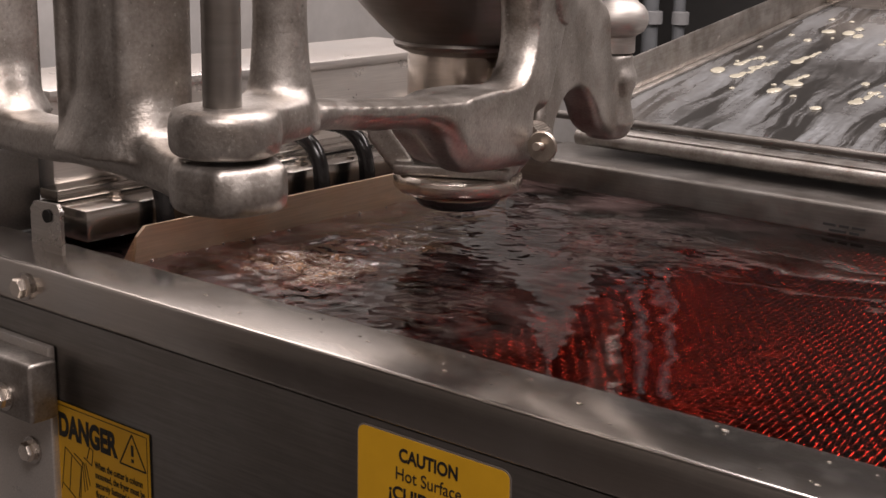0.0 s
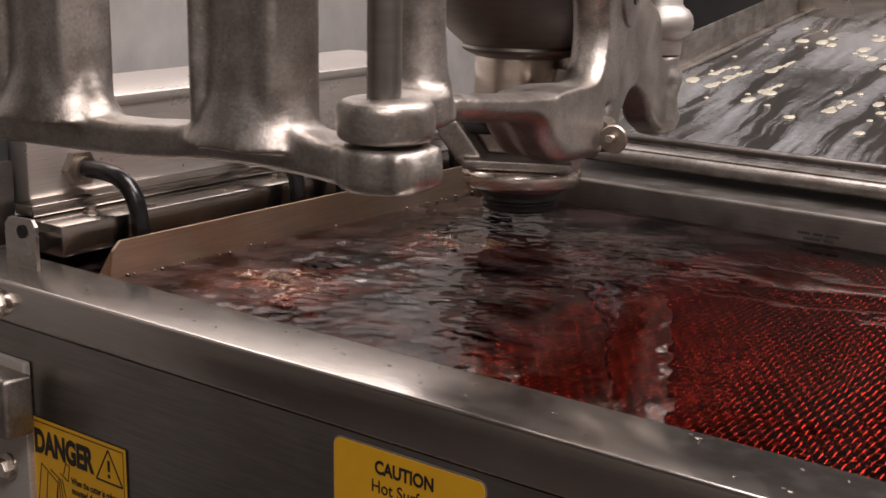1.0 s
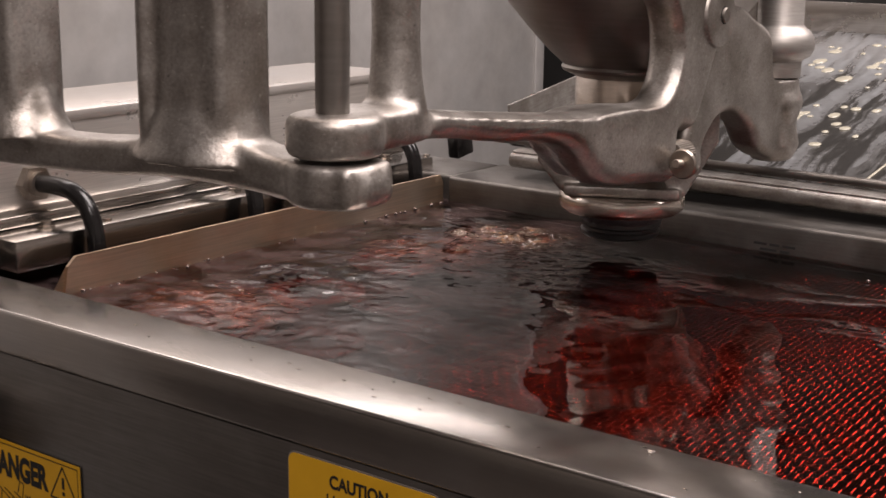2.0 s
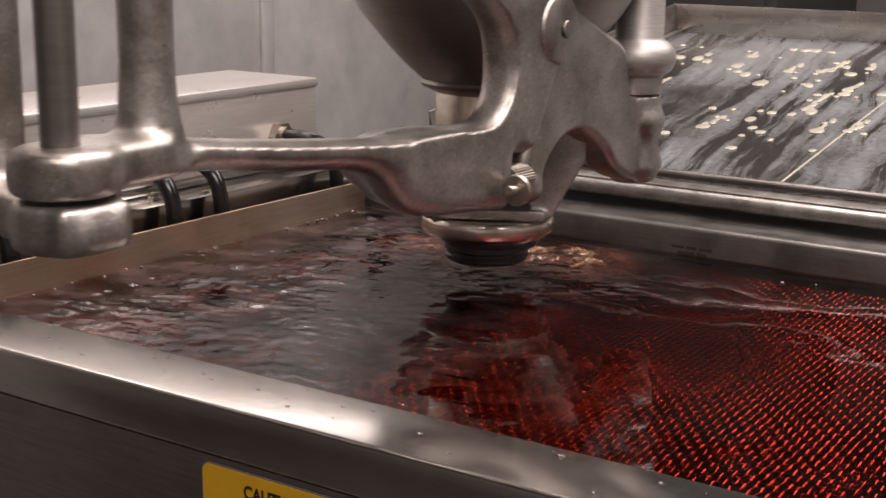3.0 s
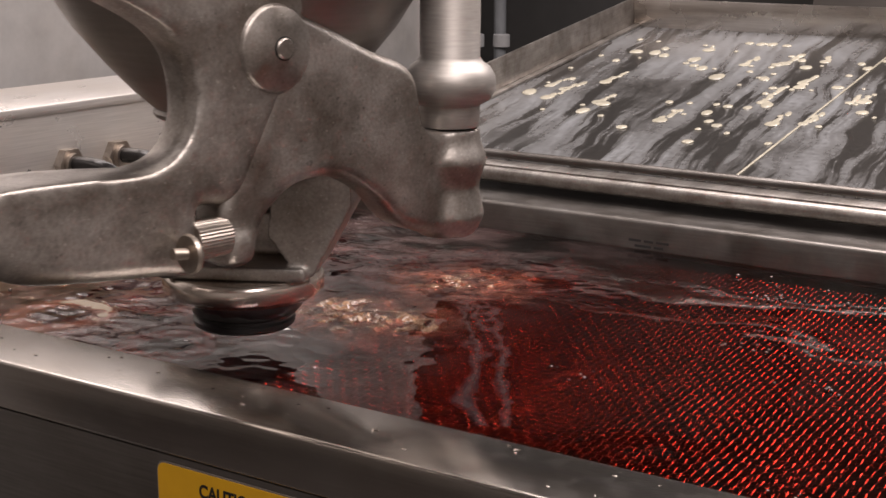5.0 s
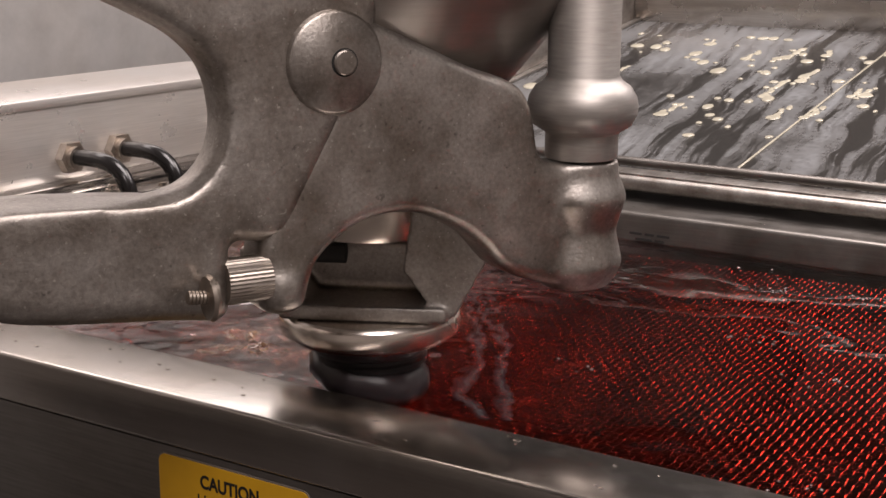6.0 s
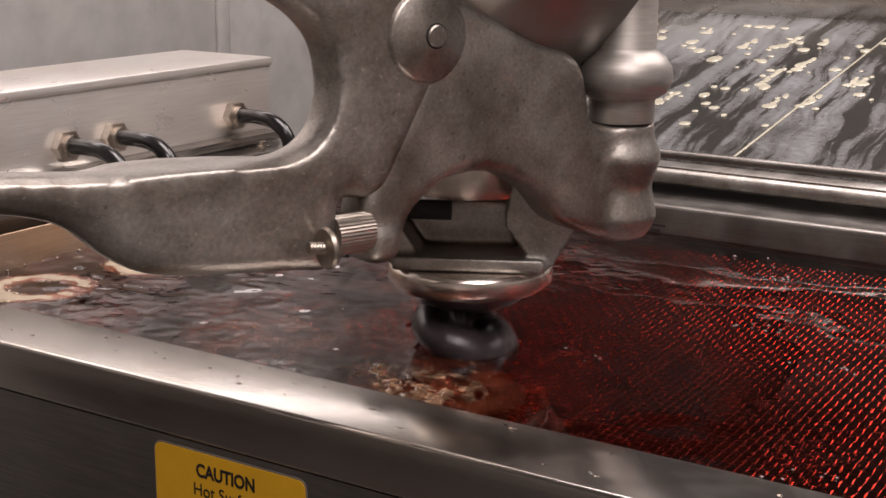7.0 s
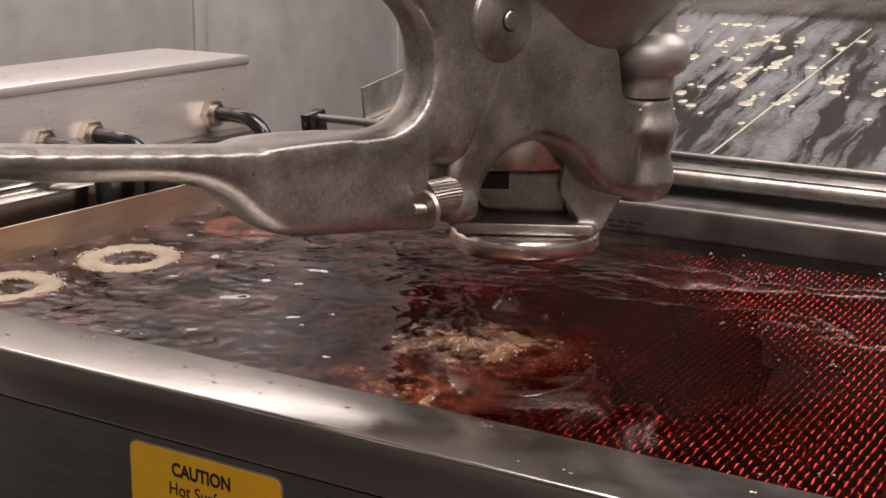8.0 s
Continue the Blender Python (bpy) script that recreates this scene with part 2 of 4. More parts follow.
def splash_panel(y0, y1):
    t = thing("splash_panel", "tall grey stainless steel panel behind the fryer", "panel", pose(-0.62, 0, 0), "splash panels", "structure")
    part("sheet", box(-0.02, 0.02, y0, y1, 0.0, 1.9, 0.004), WALL_STEEL, t)
    part("folded_edge", box(0.018, 0.026, y1 - 0.03, y1 - 0.002, 0.0, 1.9, 0.003), WALL_STEEL, t)
    return t


splash_panel(-0.55, 1.15)
splash_panel(1.154, 1.72)

cabinet = thing("dark_cabinet", "dark appliance cabinet standing behind the tray", "cabinet", pose(-0.55, 2.1, 0))
part("body", box(-0.45, 0.42, 0.0, 0.5, 0.0, 1.75, 0.01), DARK, cabinet)
part("door", box(-0.43, 0.40, -0.02, 0.0, 0.05, 1.70, 0.006), DARK, cabinet)


def hose(x, y, r):
    t = thing("grey_hose", "grey plastic hose with a clear clamp", "hose", pose(x, y, 0), "hoses behind the tray")
    part("tube", tube([(0, 0, 0.02), (0.004, 0, 0.5), (-0.004, 0, 1.0), (0.0, 0, 1.6)], r, 18), HOSE, t)
    part("clamp", spun([(r + 0.001, 0.925), (r + 0.005, 0.927), (r + 0.005, 0.95), (r + 0.001, 0.952)], 24), CLAMP, t, "clear shining clamp")
    return t


HOSE = plain("hose_plastic", (0.10, 0.105, 0.11), 0.35)
CLAMP = plain("clamp_plastic", (0.22, 0.22, 0.22), 0.15)
hose(-0.545, 1.80, 0.016)
hose(-0.500, 1.83, 0.012)

# ---- fryer ----
XR = 1.35
fryer = thing("fryer", "stainless steel open kettle fryer full of dark red oil", "fryer", pose(0, 0, 0))
part("front_rim", box(-0.12, XR, 0.0, W1, 0.869, H, 0.0028, 5), RIM, fryer, "wide brushed steel rim with oil smears")
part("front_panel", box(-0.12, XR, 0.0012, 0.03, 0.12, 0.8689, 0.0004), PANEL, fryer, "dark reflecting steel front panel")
part("front_tank_wall", box(-0.10, XR, W1 - 0.012, W1 - 0.002, 0.76, 0.8688), TANK, fryer)
part("back_rim", box(0.006, XR, W, W + 0.10, 0.868, H, 0.004, 3), GREASY, fryer, "greasy steel back rim with droplets")
part("back_corner", box(-0.12, 0.004, W + 0.01, W + 0.10, 0.868, H - 0.001, 0.004, 3), GREASY, fryer)
part("back_tank_wall", box(-0.10, XR, W + 0.001, W + 0.02, 0.76, 0.8678), TANK, fryer)
part("tank_floor", box(-0.12, XR, W1 - 0.02, W + 0.02, 0.745, 0.7598), SOOT, fryer, "carbon-black tank floor")
part("right_rim", box(XR - 0.05, XR + 0.01, W1, W, 0.76, H, 0.004), STEEL_Y, fryer)
bm = slab([(62, 820), (W * 1000 - 3, 820), (W * 1000 - 3, 894), (W * 1000 - 8, 902), (124, 902), (116, 895), (112, 874), (62, 868)], -0.003, 0.0, None, 1)
bm.transform(Matrix.Rotation(radians(90), 4, "Z"))
part("end_plate", bm, COPPER, fryer, "heat-tinted steel plate between elements and oil")
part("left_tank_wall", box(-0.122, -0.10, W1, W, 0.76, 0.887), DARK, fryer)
part("body_side", box(-0.118, -0.10, 0.03, 0.70, 0.12, 0.745), PANEL, fryer)
part("body_back", box(-0.10, XR, 0.69, 0.70, 0.12, 0.867), PANEL, fryer)
for x0, x1, z in ((0.350, 0.362, 0.8806), (0.365, 0.374, 0.8806), (0.377, 0.389, 0.8806), (0.356, 0.372, 0.8758), (0.375, 0.384, 0.8758)):
    part("stamped_mark", box(x0, x1, W - 0.0006, W + 0.002, z - 0.0011, z + 0.0011), INK, fryer, "small dark stamped mark")
tab = part("hinge_tab", slab([(-10, 900), (-10, 930), (-5, 936), (22, 937), (26, 932), (26, 900)], 0.030, 0.033, None, 1), STEEL, fryer, "upright steel tab with a hole")
# a solid dark disc, painted as the shade inside the hole
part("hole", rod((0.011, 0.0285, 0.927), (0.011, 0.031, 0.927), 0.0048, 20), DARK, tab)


def hex_bolt(parent, x, y, z, r=0.009):
    """A bolt whose head looks towards -y."""
    part("washer", rod((x, y, z), (x, y - 0.002, z), r * 1.35, 24), STEEL, parent)
    part("bolt_head", spun([(r, 0), (r, 0.005), (r * 0.85, 0.0066), (0, 0.0068)], 6, None, Matrix.Translation((x, y - 0.002, z)) @ Matrix.Rotation(radians(90), 4, "X")), TURNED, parent, "hexagon bolt head", )


hex_bolt(fryer, 0.023, 0.0, 0.883, 0.0075)

clamp = thing("column_clamp", "thick steel clamp plate bolted to the fryer front", "bracket", pose(0, 0, 0))
part("back_plate", box(-0.12, 0.054, -0.006, 0.0008, 0.30, 0.846, 0.002), SATIN, clamp)
part("clamp_block", box(-0.12, 0.066, -0.030, -0.0065, 0.798, 0.841, 0.003, 3), CAST, clamp, "grey cast clamp block")
hex_bolt(clamp, 0.037, -0.030, 0.813, 0.0075)
hex_bolt(clamp, 0.031, -0.006, 0.764, 0.0075)

element_box = thing("element_box", "stainless steel box that carries the heating tubes", "box", pose(0, 0, 0))
part("casing", box(-0.227, -0.10, 0.115, 0.645, 0.909, 0.996, 0.003, 2), SATIN, element_box)
part("lid_edge", box(-0.229, -0.098, 0.113, 0.647, 0.9885, 0.9985, 0.003, 2), SATIN, element_box)
fl = part("flange", box(-0.10, -0.036, 0.098, 0.632, 0.886, 0.912, 0.003, 2), STEEL_Y, element_box, "folded steel channel with bolts")
part("flange_step", box(-0.0995, -0.075, 0.10, 0.630, 0.9125, 0.922, 0.002, 2), STEEL_Y, element_box)
for y in (0.145, 0.36, 0.581):
    part("bolt_head", spun([(0.007, 0), (0.007, 0.002), (0.0045, 0.0024), (0.0045, 0.006), (0, 0.0062)], 6, None, pose(-0.060, y, 0.912)), TURNED, fl)
    part("bolt_head", spun([(0.004, 0), (0.004, 0.002), (0, 0.0024)], 6, None, pose(-0.045, y + 0.05, 0.912)), TURNED, fl)


end_cap = thing("dark_end_cap", "dark steel end cover beside the element box", "cover", pose(0, 0, 0))
part("cover", box(-0.26, -0.112, -0.02, 0.108, 0.80, 0.978, 0.004), DARK, end_cap)
part("folded_lip", box(-0.112, -0.106, 0.03, 0.106, 0.80, 0.955, 0.002), PANEL, end_cap)


def element(y):
    t = thing("heating_element", "black tube element bending down into the oil", "heating element", pose(-0.10, y, 0.942), "heating elements")
    part("tube", tube([(0.0, 0, 0), (0.035, 0, 0.001), (0.058, 0, -0.003), (0.074, 0, -0.017), (0.080, 0, -0.045), (0.080, 0, -0.10)], 0.0075), BLACK, t)
    part("nut", rod((0.0, 0, 0), (0.009, 0, 0), 0.0155, 6), BRASS, t, "hexagon nut")
    part("collar", rod((0.009, 0, 0), (0.014, 0, 0), 0.0105, 20), BRASS, t)
    return t


for y in (0.163, 0.345, 0.406, 0.58):
    element(y)


# ---- drain tray ----
def tray_material():
    """Dark steel under a thin film of glaze that ran down in streaks."""
    m, nt, bs = material("tray_with_glaze_film")
    tc = nt.nodes.new("ShaderNodeTexCoord")
    turn = nt.nodes.new("ShaderNodeMapping")
    turn.inputs["Rotation"].default_value = (0, 0, radians(-6))
    nt.links.new(tc.outputs["Object"], turn.inputs["Vector"])
    st = nt.nodes.new("ShaderNodeMapping")
    st.inputs["Scale"].default_value = (38, 3.2, 1)
    warp = nt.nodes.new("ShaderNodeVectorMath")
    warp.operation = "MULTIPLY_ADD"
    wn = nt.nodes.new("ShaderNodeTexNoise")
    wn.inputs["Scale"].default_value, wn.inputs["Detail"].default_value = 9.0, 2.0
    nt.links.new(tc.outputs["Object"], wn.inputs["Vector"])
    nt.links.new(wn.outputs["Color"], warp.inputs[0])
    warp.inputs[1].default_value = (0.035, 0.08, 0.0)
    nt.links.new(turn.outputs["Vector"], warp.inputs[2])
    nt.links.new(warp.outputs["Vector"], st.inputs["Vector"])
    wide = nt.nodes.new("ShaderNodeMapping")
    wide.inputs["Scale"].default_value = (1, 1, 1)
    nt.links.new(tc.outputs["Object"], wide.inputs["Vector"])
    streak = noise_tex(nt, st.outputs["Vector"], 1.0, 5, 0.6)
    patch = noise_tex(nt, wide.outputs["Vector"], 5.5, 3, 0.5)
    fine = noise_tex(nt, wide.outputs["Vector"], 140, 4)
    s1 = ramp(nt, streak, [(0.44, (0, 0, 0)), (0.48, (0.55, 0.55, 0.55)), (0.60, (1, 1, 1))])
    s2 = ramp(nt, patch, [(0.30, (0.0, 0.0, 0.0)), (0.44, (0.7, 0.7, 0.7)), (0.60, (1, 1, 1))])
    film = mixed(nt, s1, s2, 1.0, "MULTIPLY")
    thick = mixed(nt, film, ramp(nt, fine, [(0.3, grey(0.6)), (0.7, grey(1.0))]), 1.0, "MULTIPLY")
    base = ramp(nt, fine, [(0.3, grey(0.11, 0.06)), (0.7, grey(0.17, 0.06))])
    col = mixed(nt, base, (0.205, 0.213, 0.222), thick)
    nt.links.new(col, bs.inputs["Base Color"])
    nt.links.new(ramp(nt, thick, [(0.0, grey(0.85)), (0.8, grey(0.12))]), bs.inputs["Metallic"])
    nt.links.new(ramp(nt, thick, [(0.0, grey(0.24)), (1.0, grey(0.33))]), bs.inputs["Roughness"])
    bump(nt, bs, thick, 0.3, 0.0006)
    return m


TRAY = tray_material()
TX0, TX1, TY0, TY1 = 0.042, 1.25, 0.665, 1.262
SL = math.atan(0.15)
tray = thing("drain_tray", "sloping steel drain tray streaked with milky glaze", "tray", pose(0, TY0, 0.932, math.degrees(SL), 0, 0))
TL = (TY1 - TY0) / math.cos(SL)
part("tray_floor", box(TX0, TX1, 0, TL, -0.004, 0.0), TRAY, tray)
part("left_wall", box(TX0 - 0.003, TX0, 0, TL + 0.003, -0.004, 0.040, 0.001), LIP, tray)
part("left_fold", box(TX0, TX0 + 0.010, 0.0, TL, 0.0, 0.004, 0.0015), LIP, tray)
part("back_wall", box(TX0, TX1, TL, TL + 0.003, -0.004, 0.040, 0.001), STEEL, tray)
part("front_lip", rod((TX0 + 0.01, -0.014, -0.014), (TX1, -0.014, -0.014), 0.008), LIP, tray)
part("front_fold", box(TX0 + 0.01, TX1, -0.016, 0.002, -0.012, -0.004, 0.002), LIP, tray)
part("rail", rod((-0.005, -0.028, 0.012), (TX1, -0.028, 0.012), 0.0042), GREASY, tray, "thin round steel rail")
part("rail_end", box(-0.012, 0.002, -0.042, -0.014, -0.012, 0.018, 0.002), BLACK, tray, "dark bracket that holds the rail")
part("seam", box(0.418, 0.4205, 0.01, TL - 0.05, 0.0, 0.0012, 0.0005), GLAZE, tray, "straight crease filled with glaze")


def blob(bm, x, y, z, r, stretch, turn, h, rnd):
    """A flat drop with an uneven outline."""
    n = 16
    lob = [rnd.uniform(0.82, 1.15) for _ in range(5)]
    rings = []
    for k, (f, hh) in enumerate(((1.0, 0.0), (0.93, 0.6), (0.6, 1.0))):
        ring = []
        for i in range(n):
            a = 2 * math.pi * i / n
            q = f * r * (0.75 + 0.25 * lob[int(i * 5 / n)] * (1 + 0.15 * math.sin(3 * a + lob[0] * 9)))
            u, v = q * math.cos(a) * stretch, q * math.sin(a)
            ring.append(bm.verts.new((x + u * math.cos(turn) - v * math.sin(turn), y + u * math.sin(turn) + v * math.cos(turn), z + h * hh)))
        rings.append(ring)
    for a, b in zip(rings, rings[1:]):
        for i in range(n):
            bm.faces.new((a[i], a[(i + 1) % n], b[(i + 1) % n], b[i]))
    bm.faces.new(rings[-1])


def drop_thing(name, label, bm, mat, m):
    ob = part(name, bm, mat, None, label, 60)
    ob.matrix_basis = m
    return tagged(ob, category="glaze", kind="stuff")


rnd = random.Random(4)
bm = bmesh.new()
for k in range(270):
    v = rnd.random() ** 0.8
    px, py = 0.07 + 1.0 * rnd.random(), 0.10 + 0.44 * v
    if noise.noise((px * 5, py * 5, 2.0)) < -0.12 and rnd.random() < 0.75:
        continue
    r = rnd.choice((0.0028, 0.0036, 0.0045, 0.0055, 0.0065, 0.0085)) * rnd.uniform(0.8, 1.15)
    blob(bm, px, py, 0.0004, r, rnd.choice((1.0, 1.1, 1.3, 1.6)), radians(rnd.uniform(80, 110)), 0.0011 + 0.07 * r, rnd)
for k in range(46):
    px, py = 0.09 + 1.0 * rnd.random(), 0.16 + 0.36 * rnd.random()
    n = rnd.randint(3, 8)
    for q in range(n):
        blob(bm, px + rnd.uniform(-0.003, 0.003) - 0.0008 * q, py - q * 0.010, 0.0004, rnd.uniform(0.0026, 0.0045) * (1.9 if q == n - 1 else 1), rnd.uniform(1.5, 2.6) if q < n - 1 else 1.2, radians(rnd.uniform(88, 100)), 0.0009, rnd)
drop_thing("glaze_drops", "cream-coloured glaze drops and runs on the tray", bm, GLAZE, tray.matrix_basis.copy())

# ---- labels ----
def words(text, size, x, z, parent, label="", y=-0.0011, bold=0.0, align="LEFT", width=0.05):
    c = bpy.data.curves.new("lettering", "FONT")
    c.body, c.size, c.align_x, c.offset, c.extrude = text, size, align, bold, 0.0001
    tmp = bpy.data.objects.new("lettering", c)
    me = bpy.data.meshes.new_from_object(tmp)
    bpy.data.objects.remove(tmp)
    squeeze = width / max(v.co.x for v in me.vertices) if align == "LEFT" else width / 2 / max(v.co.x for v in me.vertices)
    me.transform(Matrix.Translation((x, y, z)) @ Matrix.Diagonal((squeeze, 1, 1, 1)).to_4x4() @ Matrix.Rotation(radians(90), 4, "X"))
    me.materials.clear()
    me.materials.append(INK)
    ob = new("lettering", me)
    ob.parent = parent
    return tagged(ob, label)


def plate(w, h, r, t, n=6):
    """A label plate with rounded corners, its top left corner at the origin, facing -y."""
    o = []
    for cx, cz, a0 in ((w - r, -r, 0), (r, -r, 90), (r, -h + r, 180), (w - r, -h + r, 270)):
        for i in range(n + 1):
            a = radians(a0 + 90 * i / n)
            o.append(((cx + r * math.cos(a)) * 1000, (cz + r * math.sin(a)) * 1000))
    return slab(o, -t, 0.0, None, 1)


def line(parent, x0, z0, x1, z1, w=0.0006, name="drawn_line"):
    d = Vector((x1 - x0, 0, z1 - z0))
    n = Vector((-d.z, 0, d.x)).normalized() * w / 2
    bm = bmesh.new()
    a, b = Vector((x0, -0.00095, z0)), Vector((x1, -0.00095, z1))
    lo = [bm.verts.new(p) for p in (a - n, b - n, b + n, a + n)]
    hi = [bm.verts.new(v.co + Vector((0, -0.00015, 0))) for v in lo]
    bm.faces.new(hi[::-1]), bm.faces.new(lo)
    for i in range(4):
        bm.faces.new((lo[i], lo[(i + 1) % 4], hi[(i + 1) % 4], hi[i]))
    return part(name, bm, INK, parent)


EDGE = plain("label_edge", (0.16, 0.14, 0.12), 0.5)
caution = thing("caution_label", "yellow hot surface caution label on the fryer front", "label", pose(0.3410, 0.0010, 0.8640))
part("border", plate(0.109, 0.087, 0.006, 0.0005), EDGE, caution)
caution.children[0].location = (-0.001, 0, 0.001)
part("plate", plate(0.107, 0.085, 0.005, 0.0009), YELLOW, caution)
words("CAUTION", 0.0108, 0.0520, -0.0140, caution, "black bold lettering", bold=0.0003, align="CENTER", width=0.0415)
words("Hot Surface", 0.0108, 0.0520, -0.0255, caution, "black lettering", align="CENTER", width=0.0470)
words("\u00a1CUIDADO!", 0.0108, 0.0520, -0.0375, caution, "black bold lettering", bold=0.0003, align="CENTER", width=0.0560)

danger = thing("danger_label", "yellow danger label with a drawn tipping fryer", "label", pose(0.0488, 0.0010, 0.8064))
part("border", plate(0.1055, 0.125, 0.001, 0.0006), INK, danger)
part("rim_band", plate(0.1045, 0.124, 0.001, 0.0008), YELLOW, danger)
danger.children[-1].location = (0.0, 0, 0)
for ob in danger.children:
    if ob.name.startswith("rim_band"):
        ob.location = (0.0005, 0, -0.0005)
for x0, z0, x1, z1 in ((0.003, -0.003, 0.1025, -0.003), (0.003, -0.003, 0.003, -0.122), (0.1025, -0.003, 0.1025, -0.122)):
    line(danger, x0, z0, x1, z1, 0.0005, "frame_line")
words("DANGER", 0.0235, 0.0055, -0.0255, danger, "heavy black lettering", bold=0.0011, width=0.066)
for i, row in enumerate(("When the cutter is column", "mounted, the fryer must be", "securely fastened to the", "floor to prevent tipping or", "overturning the fryer. If the", "fryer is tipped")):
    words(row, 0.0072, 0.0455, -0.0405 - 0.0072 * i, danger, "small black lettering", bold=0.0001, width=(0.0515, 0.0535, 0.047, 0.0535, 0.053, 0.032)[i])
for x0, z0, x1, z1 in ((0.0735, -0.0285, 0.101, -0.0285), (0.0735, -0.0285, 0.087, -0.005), (0.087, -0.005, 0.101, -0.0285)):
    line(danger, x0, z0, x1, z1, 0.0012, "triangle_side")
line(danger, 0.0872, -0.0125, 0.0872, -0.0205, 0.0026, "mark_stroke")
line(danger, 0.0872, -0.0225, 0.0872, -0.0250, 0.0026, "mark_dot")
for x0, z0, x1, z1 in ((0.012, -0.034, 0.030, -0.044), (0.012, -0.034, 0.007, -0.062), (0.007, -0.062, 0.025, -0.072), (0.025, -0.072, 0.030, -0.044), (0.019, -0.039, 0.015, -0.066), (0.007, -0.062, 0.006, -0.067), (0.025, -0.072, 0.024, -0.078), (0.030, -0.044, 0.027, -0.074), (0.022, -0.036, 0.033, -0.041), (0.033, -0.041, 0.036, -0.060), (0.031, -0.041, 0.033, -0.062), (0.035, -0.040, 0.039, -0.056), (0.033, -0.036, 0.042, -0.040), (0.042, -0.040, 0.044, -0.028), (0.044, -0.028, 0.040, -0.027), (0.040, -0.027, 0.037, -0.036)):
    line(danger, x0, z0, x1, z1, 0.0007)

# ---- oil and screen ----
bm = bmesh.new()
NX, NY = 420, 190
grid = []
for i in range(NX + 1):
    for j in range(NY + 1):
        px, py = -0.097 + 1.30 * i / NX, 0.046 + 0.560 * j / NY
        calm = min(1.0, max(0.18, 1.15 - px * 3.0))
        z = 0.0020 * noise.noise((px * 8, py * 9, 0.3)) + calm * 0.0014 * noise.noise((px * 24, py * 30, 4.0)) + calm * (0.0004 if px < 0.25 else 0.0004 - 0.0025 * min(px - 0.25, 0.1)) * noise.noise((px * 70, py * 80, 9.0)) + max(0.0, 0.38 - px) * (0.0028 * noise.noise((px * 95, py * 120, 5.0)) + 0.0016 * noise.noise((px * 42, py * 60, 8.0)))
        q = math.hypot(px - 0.30, py - 0.30)
        z += 0.00007 * math.sin(q * 190 + 3 * noise.noise((px * 6, py * 6, 7.0))) * math.exp(-q * 3.2)
        grid.append(bm.verts.new((px, py, z)))
for i in range(NX):
    for j in range(NY):
        a = i * (NY + 1) + j
        bm.faces.new((grid[a], grid[a + NY + 1], grid[a + NY + 2], grid[a + 1]))
oil = part("frying_oil", bm, OIL, None, "dark red translucent hot oil with ripples", 180)
if oil.data.polygons[0].normal.z < 0:
    oil.data.flip_normals()
tagged(oil, category="oil", kind="structure")

for depth in (0.0075, 0.019):
    bm = bmesh.new()
    bm.faces.new([bm.verts.new((x, y, 0)) for x, y in ((-0.099, W1), (XR - 0.05, W1), (XR - 0.05, W), (-0.099, W))])
    deep = part("deep_oil", bm, DEEP, None, "murky depth of the dark red oil", 180)
    tagged(deep, category="oil", kind="structure")
    deep.location = (0, 0, OILZ - depth)


def wire(bm, along, at, lo, hi, step, r, phase, crimp):
    """A wire that weaves over and under its crossings, one every step."""
    prev, n = None, int((hi - lo) / step * 2)
    for k in range(n + 1):
        q = lo + k * step / 2
        z = crimp * math.cos(math.pi * (k / 2 + phase)) * kink.uniform(0.85, 1.12)
        side = at + kink.uniform(-0.00012, 0.00012) + 0.0012 * noise.noise((q * 14, at * 14, 3.0))
        ring = []
        for du, dv in ((r, 0), (r * 0.5, r * 0.87), (-r * 0.5, r * 0.87), (-r, 0), (0, -r)):
            ring.append(bm.verts.new((q, side + du, z + dv) if along == "x" else (side + du, q, z + dv)))
        if prev:
            for i in range(5):
                bm.faces.new((prev[i], prev[(i + 1) % 5], ring[(i + 1) % 5], ring[i]))
        prev = ring


PX, PY = 0.0053, 0.0069
kink = random.Random(8)
screen = thing("fryer_screen", "woven wire screen lying under the oil", "screen", pose(0, 0, 0.842))
bm = bmesh.new()
for k in range(int(0.80 / PX)):
    wire(bm, "y", 0.30 + PX * k, 0.066, 0.59, PY, 0.00056, k % 2, 0.00128)
part("cross_wires", bm, WIRE, screen, kind="stuff")
bm = bmesh.new()
for k in range(int(0.522 / PY)):
    wire(bm, "x", 0.066 + PY * k, 0.30, 1.10, PX, 0.00056, (k + 1) % 2, 0.00105)
part("long_wires", bm, WIRE, screen, kind="stuff")
part("screen_bar", rod((0.52, 0.066, -0.006), (0.52, 0.59, -0.006), 0.004, 12), TANK, screen)
part("screen_bar", rod((0.86, 0.066, -0.006), (0.86, 0.59, -0.006), 0.004, 12), TANK, screen)

